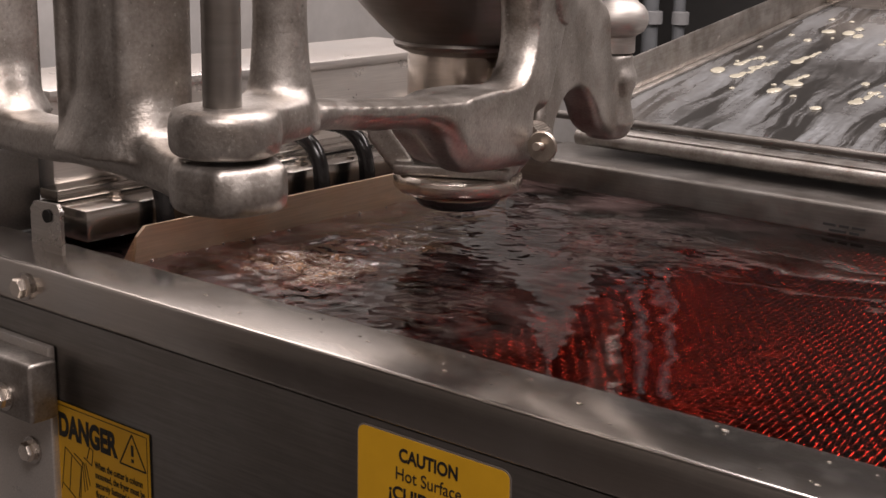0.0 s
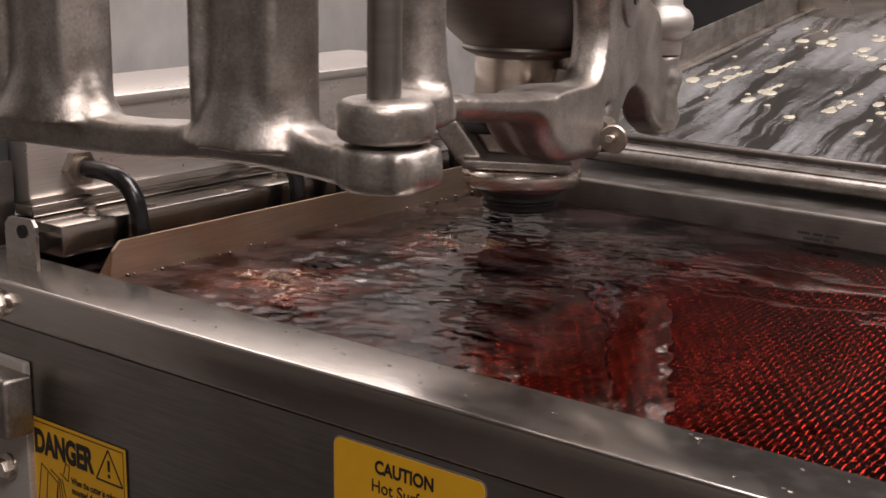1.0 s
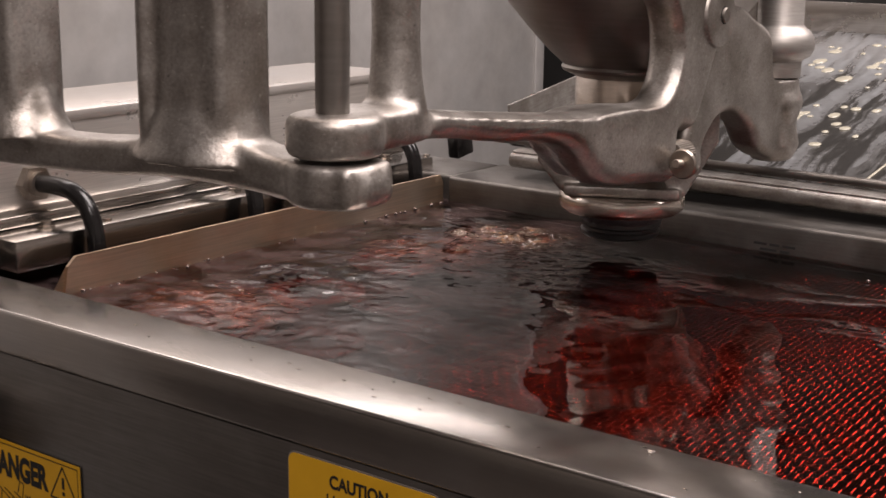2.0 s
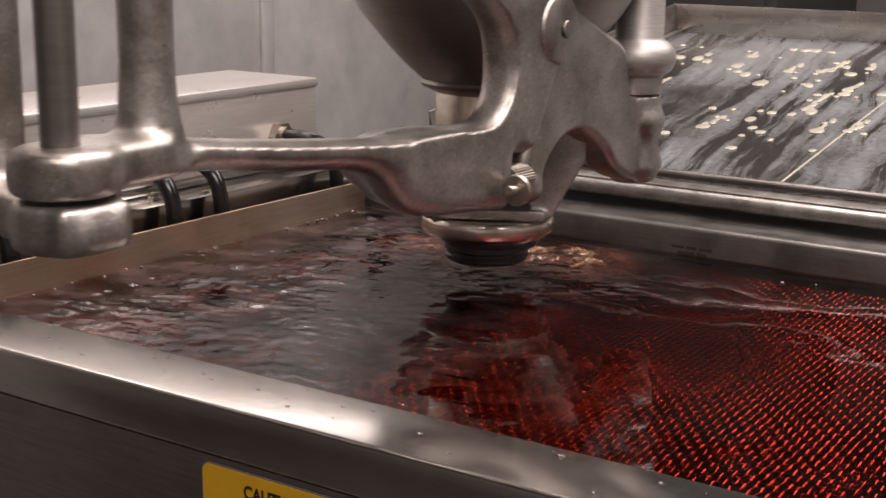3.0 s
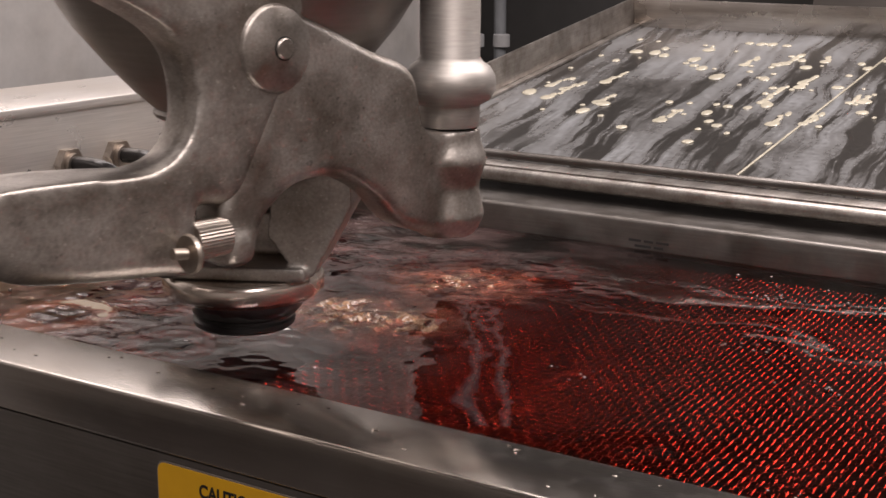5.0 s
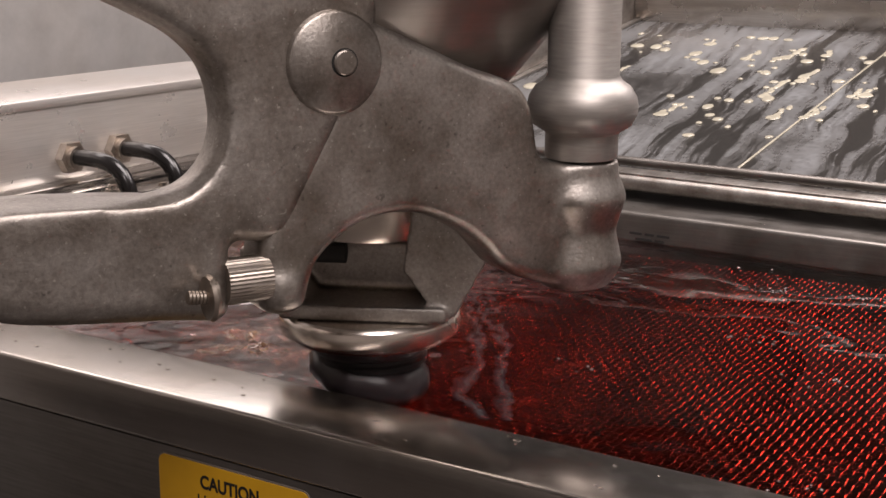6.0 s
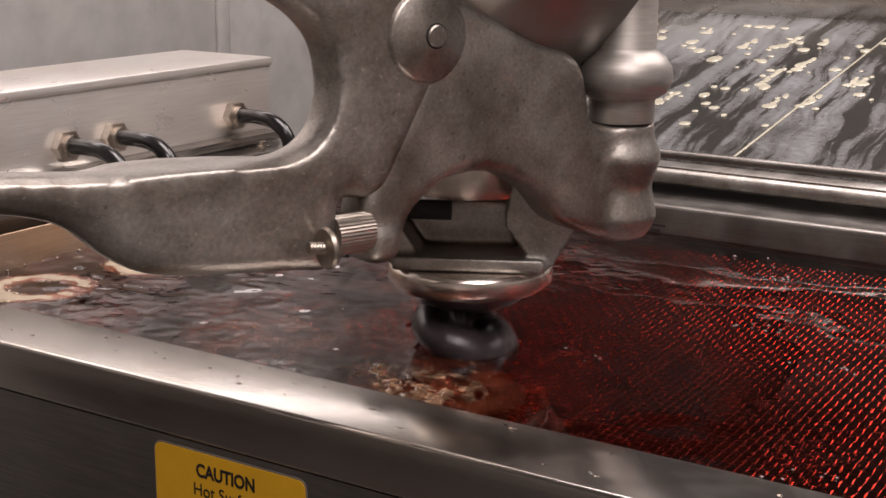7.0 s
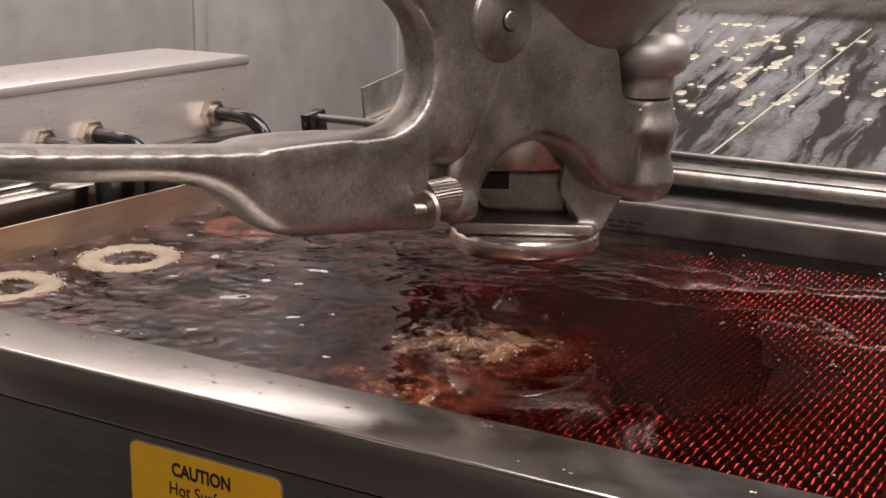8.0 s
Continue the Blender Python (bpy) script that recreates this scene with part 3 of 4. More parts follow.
# ---- depositor casting ----
depositor = thing("doughnut_depositor", "cast aluminium yoke and lever of a doughnut depositor", "depositor")
Y0, Y1 = -0.1135, -0.080
bm = slab([(-500, 118), (-470, 118), (-411, 113), (-360, 105), (-313, 100), (-285, 94), (-268, 86), (-250, 70), (-230, 59), (-200, 54), (-148, 49), (-123, 47), (-119, 66), (-119, 85), (-98, 82), (-87, 88), (-70, 118), (-54, 148), (-40, 185), (-40, 240), (-160, 246), (-330, 240), (-445, 246), (-445, 222), (-330, 216), (-215, 214), (-158, 194), (-132, 175), (-124, 154), (-125, 133), (-137, 117), (-155, 111), (-185, 110), (-246, 112), (-320, 119), (-405, 129), (-460, 137), (-500, 140)], Y0, Y1, None, 4, 0.0075)
bm = slab([(-262, 92), (-240, 72), (-214, 59), (-150, 52), (-124, 51), (-122, 80), (-124, 100), (-165, 108), (-240, 110)], -0.1135, -0.060, bm)
bm = spun([(0.022, 0.118), (0.0155, 0.150), (0.014, 0.175), (0.0145, 0.240)], 28, bm, pose(-0.458, -0.100, 0))
bm = spun([(0.026, 0.1165), (0.027, 0.120), (0.027, 0.136), (0.024, 0.140)], 36, bm, pose(-0.518, -0.106, 0))
bm = box(-0.520, -0.458, -0.122, -0.086, 0.117, 0.139, 0.004, 2, bm)
yoke = cast_part("yoke", bm, CAST, depositor, "grey cast aluminium yoke arm", 0.0019, 36)
part("pivot_boss", spun([(0.0270, 0.0), (0.0258, 0.0010), (0.0250, 0.0032), (0.0236, 0.0045), (0.0, 0.0050)], 56, None, Matrix.Translation((-0.066, -0.1120, 0.171)) @ Matrix.Rotation(radians(90), 4, "X")), CAST, yoke, "flat round boss", 60)
part("pivot_pin", spun([(0.0062, 0.0), (0.0062, 0.0022), (0.0054, 0.003), (0, 0.003)], 24, None, Matrix.Translation((-0.062, -0.1160, 0.171)) @ Matrix.Rotation(radians(90), 4, "X")), CAST, yoke)
# a raised dark ring, painted as the groove's shade
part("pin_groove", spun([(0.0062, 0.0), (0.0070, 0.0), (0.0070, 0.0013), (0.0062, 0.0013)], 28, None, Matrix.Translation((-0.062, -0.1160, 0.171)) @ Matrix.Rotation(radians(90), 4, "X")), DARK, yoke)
part("elbow_pin", rod((-0.520, -0.106, 0.136), (-0.520, -0.106, 0.36), 0.0092, 28), HOPPER, yoke, "dark steel pivot pin")
bm = slab([(-52, 200), (-41, 189), (-18, 179), (12, 165), (40, 155), (52, 144), (56, 130), (62, 112), (90, 108), (104, 104), (108, 90), (104, 78), (104, 63), (108, 50), (104, 40), (85, 38), (60, 43), (36, 54), (19, 72), (-3, 85), (-24, 91), (-48, 89), (-64, 80), (-75, 69), (-84, 47), (-104, 49), (-106, 69), (-104, 84), (-94, 105), (-66, 150)], -0.1122, -0.082)
bm = spun([(0.0, 0.034), (0.020, 0.036), (0.0275, 0.049), (0.0225, 0.069), (0.029, 0.088), (0.023, 0.101), (0.0235, 0.109), (0.0, 0.109)], 32, bm, pose(0.0930, -0.0985, 0) @ Matrix.Diagonal((1.0, 0.86, 1, 1)))
bm = slab([(46, 110), (70, 108), (98, 106), (102, 70), (100, 40), (72, 41), (48, 52), (30, 72), (30, 95)], -0.1125, -0.080, bm, 4, 0.006)
bm = box(-0.104, -0.082, -0.116, -0.080, 0.047, 0.070, 0.007, 3, bm)
bm = slab([(-40, 189), (12, 166), (40, 156), (52, 144), (58, 112), (50, 112), (42, 136), (30, 146), (0, 158), (-40, 178)], -0.112, -0.078, bm)
lever = cast_part("lever", bm, CAST, depositor, "cast aluminium lever with a rounded nose", 0.0019, 18)
# a dark plug, painted as the shade in the oil hole
part("oil_hole", rod((0.1020, -0.1135, 0.070), (0.1005, -0.105, 0.070), 0.0014, 12), DARK, lever)
part("drive_rod", spun([(0.0200, 0.110), (0.0205, 0.111), (0.0205, 0.124), (0.0225, 0.1255), (0.0275, 0.1285), (0.0305, 0.1345), (0.0310, 0.139), (0.0300, 0.1445), (0.0265, 0.150), (0.0220, 0.153), (0.0200, 0.156), (0.0200, 0.42)], 40, None, pose(0.0935, -0.099, 0)), ROD, depositor, "smooth steel rod with a rounded collar")
bm = bmesh.new()
n = 72
for x in (-0.124, -0.101):
    for i in range(n):
        q = 0.0112 + (0.0004 if i % 2 else 0.0)
        bm.verts.new((x, -0.106 + q * math.cos(2 * math.pi * i / n), 0.066 + q * math.sin(2 * math.pi * i / n)))
bm.verts.ensure_lookup_table()
for i in range(n):
    bm.faces.new((bm.verts[i], bm.verts[(i + 1) % n], bm.verts[n + (i + 1) % n], bm.verts[n + i]))
bm.faces.new([bm.verts[i] for i in range(n)]), bm.faces.new([bm.verts[n + i] for i in range(n)])
part("knurled_nut", bm, BRASS, depositor, "knurled adjusting nut", 20)
screw = part("thumb_screw", spun([(0.0, -0.002), (0.0105, -0.0018), (0.0115, 0.0), (0.0105, 0.0018), (0.0, 0.002)], 28, None, Matrix.Translation((-0.137, -0.124, 0.064)) @ Matrix.Rotation(radians(90), 4, "Y")), BRASS, depositor, "flat thumb screw")
bm = spun([(0.003, 0.0)] + [(0.0030 + (0.0005 if k % 2 else 0), 0.0009 * k) for k in range(1, 12)], 14, None, Matrix.Translation((-0.148, -0.1235, 0.0655)) @ Matrix.Rotation(radians(98), 4, "Y"))
part("thread", bm, BRASS, screw)

# ---- hopper unit ----
hopper = thing("dough_hopper", "steel dough hopper with a polished nozzle ring", "hopper")
part("nozzle_ring", spun([(0.034, 0.0115), (0.0523, 0.0115), (0.0545, 0.0095), (0.0550, 0.0075), (0.0550, 0.0005), (0.0542, -0.0015), (0.0520, -0.0025), (0.0500, -0.0050), (0.0450, -0.0058), (0.030, -0.0058)], 72), TURNED, hopper, "polished steel ring")
bm = box(-0.048, 0.050, -0.038, 0.040, 0.0118, 0.021, 0.0012, 2)
bm = slab([(42, 19), (50, 13), (55, 16), (80, 62), (80, 104), (33, 104), (27, 62), (24, 42)], -0.034, 0.036, bm, 1)
bm = slab([(-40, 19), (-48, 13), (-53, 16), (-72, 40), (-72, 52), (-56, 55), (-44, 40), (-30, 20)], -0.030, 0.036, bm, 1)
bm = box(-0.046, 0.030, 0.004, 0.030, 0.018, 0.050, 0.002, 2, bm)
bm = box(-0.010, 0.030, 0.012, 0.034, 0.045, 0.100, 0.002, 2, bm)
cast_part("nozzle_block", bm, CAST, hopper, "angular cast nozzle block with an open pocket", 0.0017, 2)
part("cross_pin", rod((-0.062, -0.012, 0.047), (-0.012, -0.012, 0.047), 0.0065, 20), DARK, hopper, "dark round pin")
part("neck", spun([(0.043, 0.060), (0.044, 0.064), (0.044, 0.108), (0.043, 0.112)], 56), TURNED, hopper)
part("hopper_cone", spun([(0.044, 0.112), (0.055, 0.117), (0.0565, 0.120), (0.055, 0.1225), (0.068, 0.134), (0.085, 0.152), (0.105, 0.176), (0.125, 0.208), (0.138, 0.25), (0.14, 0.45), (0.136, 0.45), (0.134, 0.25)], 72), HOPPER, hopper, "dark shining steel hopper")
plunger = part("plunger", spun([(0.035, 0.006), (0.0355, 0.001), (0.0335, -0.001), (0.0335, -0.003), (0.0350, -0.0042), (0.0345, -0.0075), (0.0320, -0.0095), (0.0, -0.0105)], 44), RUBBER, hopper, "dark rubber plunger")

# ---- swing arm ----
swing_arm = thing("swing_arm", "cast aluminium swing arm that carries the depositor", "arm")
bm = slab([(-700, -4), (-330, -5), (-200, -6), (-120, 0), (-100, 4), (-60, 4), (-30, -2), (15, -3), (28, -8), (28, -22), (15, -25), (-20, -25), (-60, -22), (-120, -22), (-230, -28), (-700, -30)], -0.017, 0.017)
bm = spun([(0.024, -0.0255), (0.027, -0.022), (0.027, -0.004), (0.025, -0.0008)], 36, bm)
bm = box(0.0, 0.026, -0.022, 0.020, -0.0245, -0.001, 0.004, 2, bm)
for x in (-0.092, -0.262):
    bm = spun([(0.050, -0.010), (0.040, 0.004), (0.033, 0.022), (0.0305, 0.050), (0.0305, 0.26)], 40, bm, pose(x, 0.0, 0) @ Matrix.Diagonal((1, 0.72, 1, 1)))
    bm = box(x - 0.0305, x + 0.0305, -0.020, 0.024, -0.012, 0.26, 0.006, 2, bm)
    bm = box(x - 0.0305, x - 0.0215, -0.026, 0.0, -0.012, 0.26, 0.004, 2, bm)
bm = box(-0.70, -0.05, -0.02, 0.02, 0.235, 0.27, 0.006, 2, bm)
cast_part("arm_casting", bm, CAST, swing_arm, "rounded grey arm casting with upright webs", 0.0024, 9)
part("pin_collar", spun([(0.013, 0.236), (0.018, 0.240), (0.018, 0.256), (0.013, 0.258)], 28), TURNED, swing_arm)
part("arm_washer", spun([(0.010, -0.0265), (0.016, -0.0262), (0.016, -0.0240), (0.010, -0.0240)], 28), TURNED, swing_arm)

# ---- doughnuts and froth ----
def ring_mesh(seed, big=0.0325, thick=0.0098, flat=0.38):
    bm = bmesh.new()
    n, k = 48, 14
    rows = []
    for i in range(n):
        a = 2 * math.pi * i / n
        R = big + 0.0016 * noise.noise((math.cos(a) * 1.5, math.sin(a) * 1.5, seed))
        row = []
        for j in range(k):
            b = 2 * math.pi * j / k
            r = thick + 0.0018 * noise.noise((math.cos(a) * 4, math.sin(a) * 4, seed + j * 0.4))
            row.append(bm.verts.new(((R + r * math.cos(b)) * math.cos(a), (R + r * math.cos(b)) * math.sin(a), flat * r * math.sin(b))))
        rows.append(row)
    for i in range(n):
        for j in range(k):
            bm.faces.new((rows[i][j], rows[(i + 1) % n][j], rows[(i + 1) % n][(j + 1) % k], rows[i][(j + 1) % k]))
    return bm


def froth_mesh(seed, r0, count):
    r2 = random.Random(seed)
    ball = bmesh.new()
    bmesh.ops.create_icosphere(ball, subdivisions=1, radius=1.0)
    vs, fs = [v.co.copy() for v in ball.verts], [[v.index for v in f.verts] for f in ball.faces]
    ball.free()
    bm = bmesh.new()
    for _ in range(count):
        a, q = r2.uniform(0, 2 * math.pi), r0 * r2.random() ** 0.6
        q *= 1 + 0.35 * noise.noise((math.cos(a) * 1.4, math.sin(a) * 1.4, seed))
        s = r2.uniform(0.0003, 0.0009)
        c = Vector((q * math.cos(a) * 1.3, q * math.sin(a), -0.0065 * r2.random() ** 0.7 - 0.002 * q / r0))
        e, g = r2.uniform(1, 3.0), r2.uniform(0.8, 1.5)
        made = [bm.verts.new((c.x + v.x * s * e, c.y + v.y * s * g, c.z + v.z * s * 0.6)) for v in vs]
        for f in fs:
            bm.faces.new([made[k] for k in f])
    # the boiling skin under the bubbles: an uneven, swirled sheet
    rows = []
    for i in range(44):
        row = []
        for j in range(150):
            a, q = 2 * math.pi * j / 150, r0 * 0.95 * (i + 0.5) / 44
            q *= 1 + 0.3 * noise.noise((math.cos(a) * 1.6, math.sin(a) * 1.6, seed))
            x, y = q * math.cos(a) * 1.25, q * math.sin(a)
            u = a + 40 * q
            h = 0.0042 * noise.noise((math.cos(u) * 2.2, math.sin(u) * 2.2, q * 60 + seed)) + 0.0020 * noise.noise((x * 160, y * 260, seed)) + 0.0016 * noise.noise((x * 330, y * 480, seed + 3))
            row.append(bm.verts.new((x, y, -0.0018 + h - 0.010 * (i / 44) ** 4)))
        rows.append(row)
    for a, b in zip(rows, rows[1:]):
        for j in range(150):
            bm.faces.new((a[j], a[(j + 1) % 150], b[(j + 1) % 150], b[j]))
    return bm


def froth_material():
    """Brown boiling skin with gaps that thin out towards the patch's edge."""
    m, nt, bs = material("frying_froth")
    v = coords(nt)
    a, b = noise_tex(nt, v, 190, 5), noise_tex(nt, v, 42, 4)
    nt.links.new(ramp(nt, a, [(0.3, (0.15, 0.065, 0.034)), (0.7, (0.50, 0.31, 0.19))]), bs.inputs["Base Color"])
    bs.inputs["Roughness"].default_value = 0.07
    bs.inputs["Coat Weight"].default_value = 0.6
    far = nt.nodes.new("ShaderNodeVectorMath")
    far.operation = "LENGTH"
    nt.links.new(v, far.inputs[0])
    rim = ramp(nt, far.outputs["Value"], [(0.045, grey(1.0)), (0.085, grey(0.0))])
    gaps = ramp(nt, b, [(0.40, grey(0.0)), (0.58, grey(0.75))])
    nt.links.new(mixed(nt, rim, gaps, 1.0, "MULTIPLY"), bs.inputs["Alpha"])
    bump(nt, bs, a, 0.5, 0.0012)
    return m


FROTH = froth_material()
FRINGE = plain("fringe_bubbles", (0.36, 0.27, 0.19), 0.08, 0, 0.3, 90)


def doughnut(seed, mat):
    t = thing("doughnut", "ring of dough frying in the red oil", "doughnut", None, "doughnuts in the oil")
    if mat is DOUGH:
        r2, bm = random.Random(seed), bmesh.new()
        for _ in range(240):
            a, q = r2.uniform(0, 2 * math.pi), 0.0325 + r2.choice((1, 1, -1)) * r2.uniform(0.007, 0.0125)
            bmesh.ops.create_icosphere(bm, subdivisions=1, radius=r2.uniform(0.0005, 0.0017), matrix=Matrix.Translation((q * math.cos(a), q * math.sin(a), 0.0016)) @ Matrix.Diagonal((1.2, 1.2, 0.7, 1)))
        part("bubble_fringe", bm, FRINGE, t, "tan bubbles round the dough", 180)
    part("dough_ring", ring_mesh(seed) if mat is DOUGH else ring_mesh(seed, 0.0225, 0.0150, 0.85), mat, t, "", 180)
    return t


def oil_splash(seed):
    """A small peak thrown up where a ring of dough falls in."""
    bm = spun([(0.034, -0.004), (0.026, -0.0008), (0.018, 0.0022), (0.011, 0.0065), (0.006, 0.0120), (0.0034, 0.0165), (0.0038, 0.0190), (0.0, 0.0212)], 36)
    for v in bm.verts:
        k = 1 + 0.35 * noise.noise((v.co.x * 60, v.co.y * 60, v.co.z * 90 + seed))
        v.co.x, v.co.y = v.co.x * k, v.co.y * k
    r2 = random.Random(seed)
    for _ in range(9):
        a, q = r2.uniform(0, 2 * math.pi), r2.uniform(0.008, 0.05)
        bmesh.ops.create_icosphere(bm, subdivisions=2, radius=r2.uniform(0.0008, 0.0018), matrix=Matrix.Translation((q * math.cos(a), q * math.sin(a), r2.uniform(0.002, 0.016))))
    ob = part("oil_splash", bm, OIL, None, "small peak and drops of splashing red oil", 180)
    return tagged(ob, category="splash", kind="stuff")


def froth_patch(seed, r0, count):
    ob = part("froth_patch", froth_mesh(seed, r0, count), FROTH, None, "tan bubbling froth on the hot oil", 180)
    return tagged(ob, category="froth", kind="stuff")


# small bubbles along the tank's edges, and drops on the rims
rnd = random.Random(11)
bm = bmesh.new()
for _ in range(60):
    if rnd.random() < 0.45:
        px, py = rnd.uniform(0.004, 0.010), rnd.uniform(0.12, 0.59)
    else:
        px, py = rnd.uniform(0.40, 0.95), rnd.uniform(0.535, 0.585)
    bmesh.ops.create_icosphere(bm, subdivisions=2, radius=rnd.uniform(0.0006, 0.0022), matrix=Matrix.Translation((px, py, 0.0)) @ Matrix.Diagonal((1, 1, 0.7, 1)))
floats = bmesh.new()
for cx, cy, count in ((0.52, 0.50, 16), (0.60, 0.52, 9), (0.62, 0.30, 8), (0.55, 0.36, 9), (0.70, 0.20, 7), (0.66, 0.12, 6), (0.78, 0.40, 5), (0.48, 0.24, 7)):
    for _ in range(count):
        bmesh.ops.create_icosphere(floats, subdivisions=2, radius=rnd.uniform(0.0005, 0.0016), matrix=Matrix.Translation((cx + rnd.gauss(0, 0.014), cy + rnd.gauss(0, 0.009), 0.0)) @ Matrix.Diagonal((1, 1, 0.55, 1)))
GLASSY = plain("bubble_skin", (0.16, 0.12, 0.11), 0.04, 0.6, 0.1)
ob = part("edge_bubbles", bm, GLASSY, None, "small clear bubbles at the oil's edge", 180)
tagged(ob, category="bubbles", kind="stuff")
ob.location = (0, 0, OILZ + 0.0008)
float_bubbles = part("floating_bubbles", floats, GLASSY, None, "clusters of clear bubbles adrift on the oil", 180)
tagged(float_bubbles, category="bubbles", kind="stuff")

bm = bmesh.new()
for _ in range(60):
    px, py = rnd.uniform(0.05, 0.75), rnd.uniform(0.012, 0.05)
    if rnd.random() < 0.4:
        px, py = rnd.uniform(0.08, 0.9), rnd.uniform(W + 0.01, W + 0.05)
    blob(bm, px, py, H + 0.0001, rnd.uniform(0.0004, 0.0010), rnd.uniform(1.0, 3.2), radians(rnd.uniform(-20, 20)), rnd.uniform(0.0001, 0.0003), rnd)
OILDROP, _nt, _bs = material("clear_oil_drop")
_bs.inputs["Base Color"].default_value = (0.92, 0.84, 0.76, 1)
_bs.inputs["Roughness"].default_value, _bs.inputs["Transmission Weight"].default_value, _bs.inputs["IOR"].default_value = 0.02, 1.0, 1.45
ob = part("rim_drops", bm, OILDROP, None, "small oil drops on the steel rims", 60)
tagged(ob, category="drops", kind="stuff")

# where the nozzle stands: seconds, x, y
NOZZLE = ((0.0, .1214, .3644), (0.5, .1190, .4060), (1.0, .1305, .4810), (1.5, .1430, .5030), (2.0, .2620, .5120), (2.2, .2560, .5200), (2.7, .2620, .4700),
          (3.3, .2640, .3860), (3.5, .2680, .3680), (4.0, .2655, .2740), (4.2, .2622, .2661), (4.8, .2600, .1950), (5.3, .2680, .1465), (5.5, .3084, .1385),
          (6.0, .3977, .1255), (6.5, .3886, .1800), (6.6, .3890, .1860), (6.75, .3990, .2080), (7.0, .4058, .2343), (7.5, .4056, .2904), (8.0, .4034, .3486))


def nozzle_at(t):
    for a, b in zip(NOZZLE, NOZZLE[1:]):
        if t <= b[0]:
            f = (t - a[0]) / (b[0] - a[0])
            return a[1] + f * (b[1] - a[1]), a[2] + f * (b[2] - a[2])
    return NOZZLE[-1][1:]


def motions():
    cast = [(0.0, .1229, .3653, 104.56), (0.5, .1230, .4073, 103.6), (1.0, .1290, .4845, 105.3), (1.5, .1411, .5180, 102.3), (2.0, .2539, .5270, 90.9), (2.2, .2529, .5245, 90.8),
            (2.7, .2530, .4620, 90.0), (3.3, .2540, .3893, 89.0), (3.5, .2618, .3782, 87.0), (4.0, .2637, .2794, 83.2), (4.2, .2626, .2726, 81.4), (4.8, .2600, .2050, 78.8),
            (5.3, .2701, .1517, 75.9), (5.5, .3060, .1488, 71.8), (6.0, .3900, .1202, 62.6), (6.5, .3786, .1842, 65.7), (7.0, .3748, .2069, 68.2), (7.5, .3672, .2682, 72.9), (8.0, .3609, .3142, 74.5)]
    walk(depositor, [(t, pose(x, y, 0.918, 0, 0, a)) for t, x, y, a in cast])
    walk(hopper, [(t, pose(x, y, 0.918, 0, 0, 27)) for t, x, y in NOZZLE])
    rows = []
    for t, x, y, a in cast:
        c, s = math.cos(radians(a)), math.sin(radians(a))
        ex, ey = x - 0.518 * c + 0.106 * s, y - 0.518 * s - 0.106 * c
        rows.append((t, pose(ex, ey, 1.034, 0, 0, math.degrees(math.atan2(ey - 0.03, ex + 0.36)) + (2 if t < 0.9 else 5))))
    walk(swing_arm, rows)

    drops = (0.33, 1.3, 2.25, 3.2, 4.08, 5.2, 6.0, 6.96, 7.78)
    rows, last = [(0.0, pose(0, 0, -0.008))], 0.0
    for d in drops:
        rows += [(d - 0.12, pose(0, 0, -0.018)), (d, pose(0, 0, -0.014)), (d + 0.08, pose(0, 0, 0.004))]
        if d + 0.45 < 8.0:
            rows.append((d + 0.35, pose(0, 0, -0.009)))
    walk(plunger, [r for r in rows if r[0] < 7.95] + [(8.0, pose(0, 0, 0.004))])

    # the oil drifts and sways under its rims
    walk(oil, [(0.5 * k, pose(0.0105 * k / 2 + 0.004 * math.sin(k * 1.3), 0.004 * math.sin(k * 1.9), OILZ + 0.0008 * math.sin(k * 2.3))) for k in range(17)])

    # bubbles gather on the oil in the second half
    walk(float_bubbles, [(0.0, pose(0.0, 0.0, OILZ - 0.02)), (3.0, pose(0.0, 0.0, OILZ - 0.02)), (4.6, pose(0.0, 0.0, OILZ + 0.001)), (8.0, pose(0.03, -0.01, OILZ + 0.001, 0, 0, 2))])

    # doughnuts already in the oil
    a, b = doughnut(21, DOUGH), doughnut(22, DOUGH)
    walk(a, [(0.0, pose(0.100, 0.205, 0.80)), (3.0, pose(0.095, 0.175, 0.81)), (4.2, pose(0.092, 0.160, 0.845)), (5.3, pose(0.091, 0.157, 0.8718, 2)), (6.5, pose(0.073, 0.162, 0.8718, -2, 0, 10)), (8.0, pose(0.060, 0.159, 0.8718, 1, 0, 15))])
    walk(b, [(0.0, pose(0.103, 0.305, 0.80)), (3.0, pose(0.09, 0.29, 0.81)), (6.0, pose(0.085, 0.27, 0.83)), (7.0, pose(0.082, 0.272, 0.8718, 2)), (7.5, pose(0.078, 0.286, 0.8718, -2, 0, 8)), (8.0, pose(0.074, 0.276, 0.8718, 1, 0, 12))])
    f1, f2 = froth_patch(31, 0.066, 1800), froth_patch(32, 0.056, 1500)
    walk(f1, [(0.0, pose(0.100, 0.200, OILZ + 0.003)), (0.8, pose(0.095, 0.195, OILZ + 0.0005, 0, 0, 8)), (1.5, pose(0.10, 0.185, OILZ + 0.0005, 0, 0, 11)), (2.2, pose(0.10, 0.17, OILZ - 0.001, 0, 0, 14)), (3.0, pose(0.09, 0.15, OILZ - 0.030, 0, 0, 18)), (3.5, pose(0.09, 0.15, OILZ - 0.050, 0, 0, 20)), (4.2, pose(0.09, 0.15, OILZ - 0.05, 0, 0, 22)), (8.0, pose(0.09, 0.15, OILZ - 0.055, 0, 0, 25))])
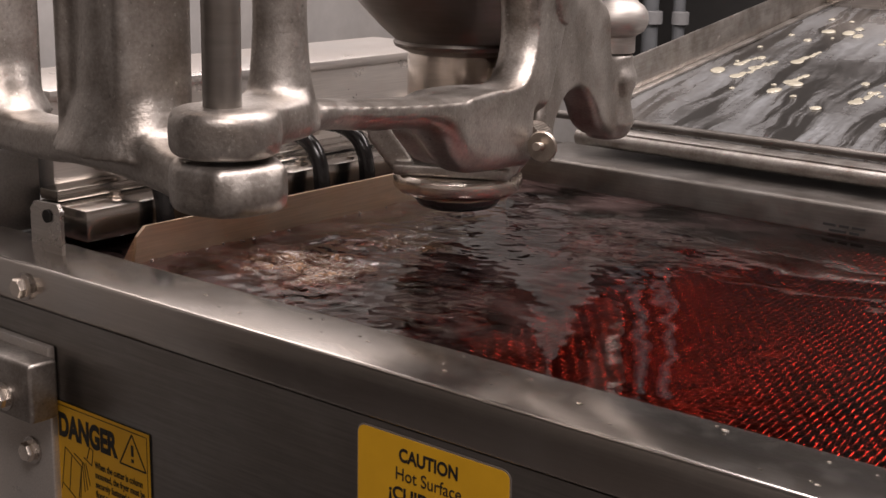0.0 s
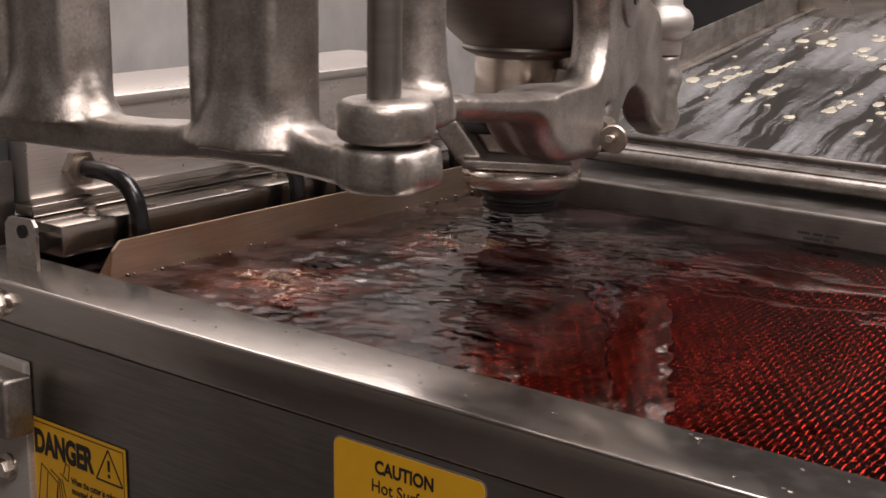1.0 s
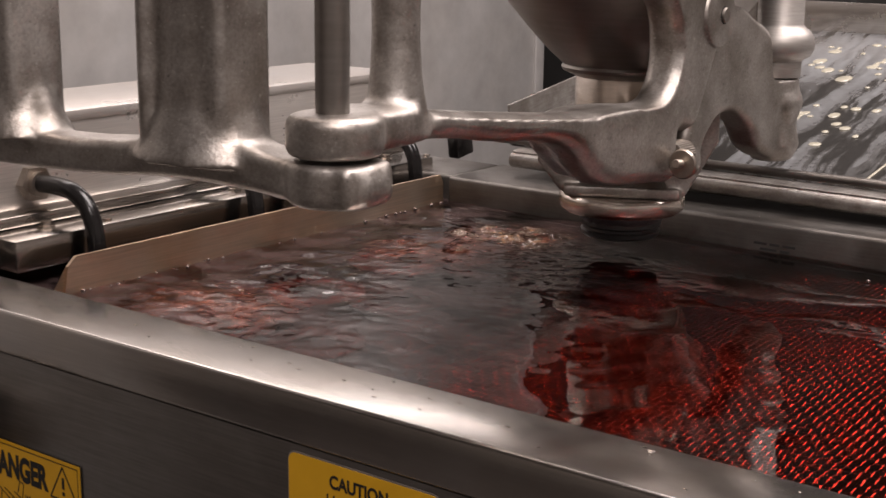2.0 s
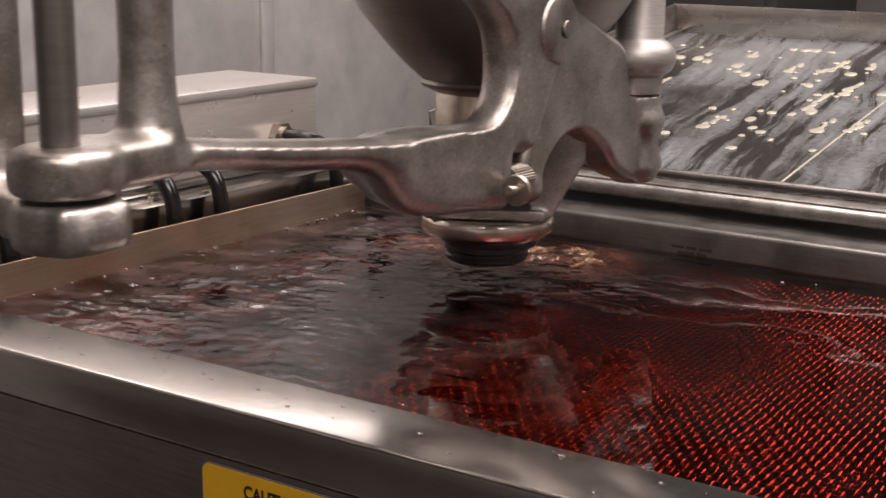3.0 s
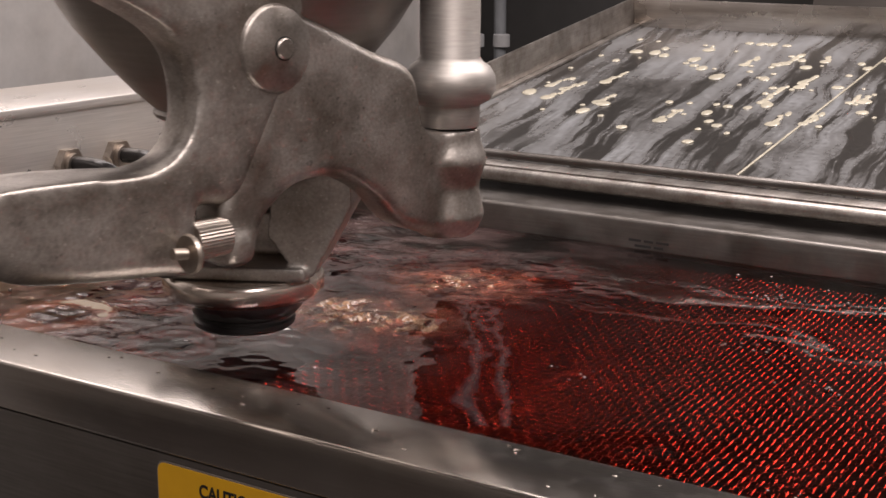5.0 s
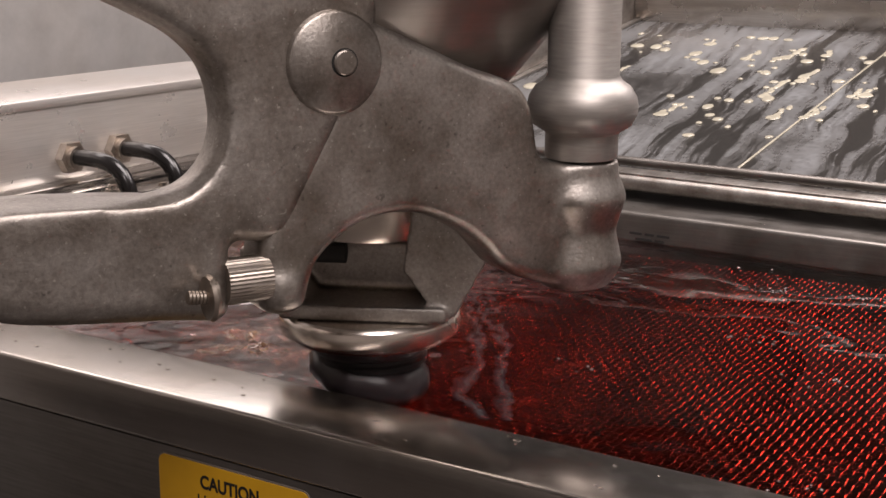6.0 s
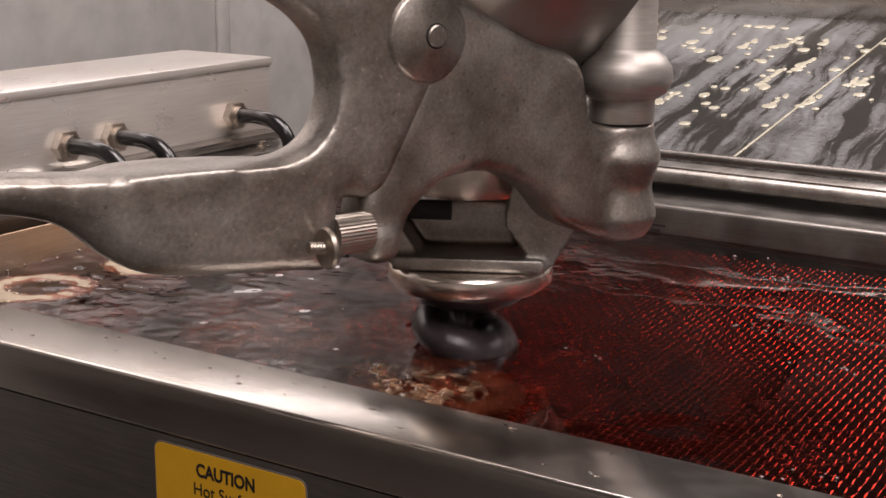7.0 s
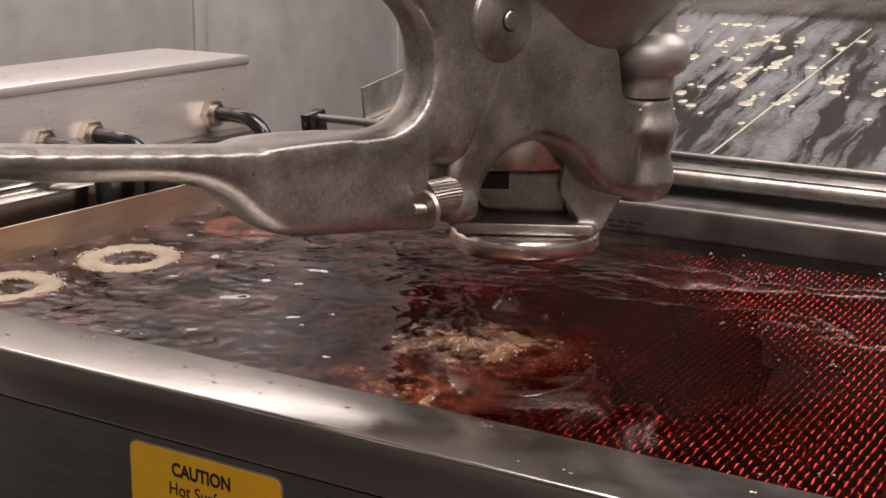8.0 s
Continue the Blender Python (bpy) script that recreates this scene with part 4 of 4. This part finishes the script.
    walk(f2, [(0.0, pose(0.105, 0.310, OILZ + 0.002)), (1.0, pose(0.125, 0.395, OILZ + 0.001, 0, 0, 9)), (1.5, pose(0.125, 0.42, OILZ + 0.0006, 0, 0, 12)), (2.2, pose(0.115, 0.42, OILZ, 0, 0, 16)), (3.0, pose(0.10, 0.38, OILZ - 0.03, 0, 0, 19)), (3.5, pose(0.10, 0.36, OILZ - 0.05, 0, 0, 20)), (4.2, pose(0.10, 0.36, OILZ - 0.05, 0, 0, 22)), (8.0, pose(0.10, 0.36, OILZ - 0.055, 0, 0, 25))])

    # each fresh ring rides in the nozzle, drops, sinks, and comes up frothing
    for k, d in enumerate(drops):
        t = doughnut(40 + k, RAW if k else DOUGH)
        x, y = nozzle_at(d)
        rows = [(tt, pose(nx, ny, 0.912, 0, 0, 10 * k)) for tt, nx, ny in NOZZLE if tt < d - 0.06]
        rows.append((d - 0.05, pose(*nozzle_at(d - 0.05), 0.903, 0, 0, 10 * k)))
        path = [(d, x, y, 0.890, 10, 9), (d + 0.05, x + 0.003, y - 0.004, 0.879, 16, 12), (d + 0.12, x + 0.004, y - 0.006, 0.868, 22, 14), (d + 0.21, x + 0.002, y - 0.006, 0.838, 6, 4), (d + 0.4, x, y, 0.80, 0, 0), (d + 0.8, x, y + 0.004, 0.84, 0, 0), (d + 1.2, x - 0.004, y + 0.010, 0.852, 0, 0), (d + 2.2, x - 0.01, y + 0.004, 0.850, 0, 0), (d + 3.2, x - 0.03, y - 0.01, 0.846, 0, 0)]
        if k == 0:
            path = path[:4] + [(4.0, 0.09, 0.43, 0.82, 0, 0), (8.0, 0.07, 0.435, 0.864, 0, 0)]
        for tt, px, py, pz, rx, ry in path:
            if tt <= 8.0:
                rows.append((tt, pose(px, py, pz, rx, ry, 10 * k)))
        if rows[-1][0] < 8.0:
            rows.append((8.0, rows[-1][1].copy()))
        walk(t, rows)
        splash = oil_splash(80 + k)
        low = pose(x, y, 0.82)
        rows = [(0.0, low), (d + 0.06, low.copy()), (d + 0.15, pose(x, y, OILZ - 0.003)), (d + 0.19, pose(x, y, OILZ + 0.001)), (d + 0.28, pose(x, y, OILZ - 0.016)), (d + 0.36, pose(x, y, 0.82)), (8.01, pose(x, y, 0.82))]
        walk(splash, [r for r in rows if r[0] < 7.95] + [(8.0, rows[-1][1].copy() if d + 0.36 < 8.0 else pose(x, y, OILZ - 0.006))])
        if k == 0:
            continue
        # froth wells up over it, spreads and settles again
        low, f = 0.80, froth_patch(60 + k, 0.070, 1700)
        rows = [(0.0, pose(x, y, low))]
        for dt, dz in ((0.3, low - OILZ), (0.5, -0.008), (0.72, 0.0019), (1.4, 0.0026), (1.75, -0.0002), (2.2, -0.012), (2.6, low - OILZ)):
            if d + dt < 8.0:
                rows.append((d + dt, pose(x + 0.010 + 0.006 * dt, y + 0.008 + 0.004 * dt, OILZ + dz, 0, 0, 9 * dt)))
        if rows[-1][0] < 8.0:
            rows.append((8.0, rows[-1][1].copy()))
        walk(f, rows)


motions()
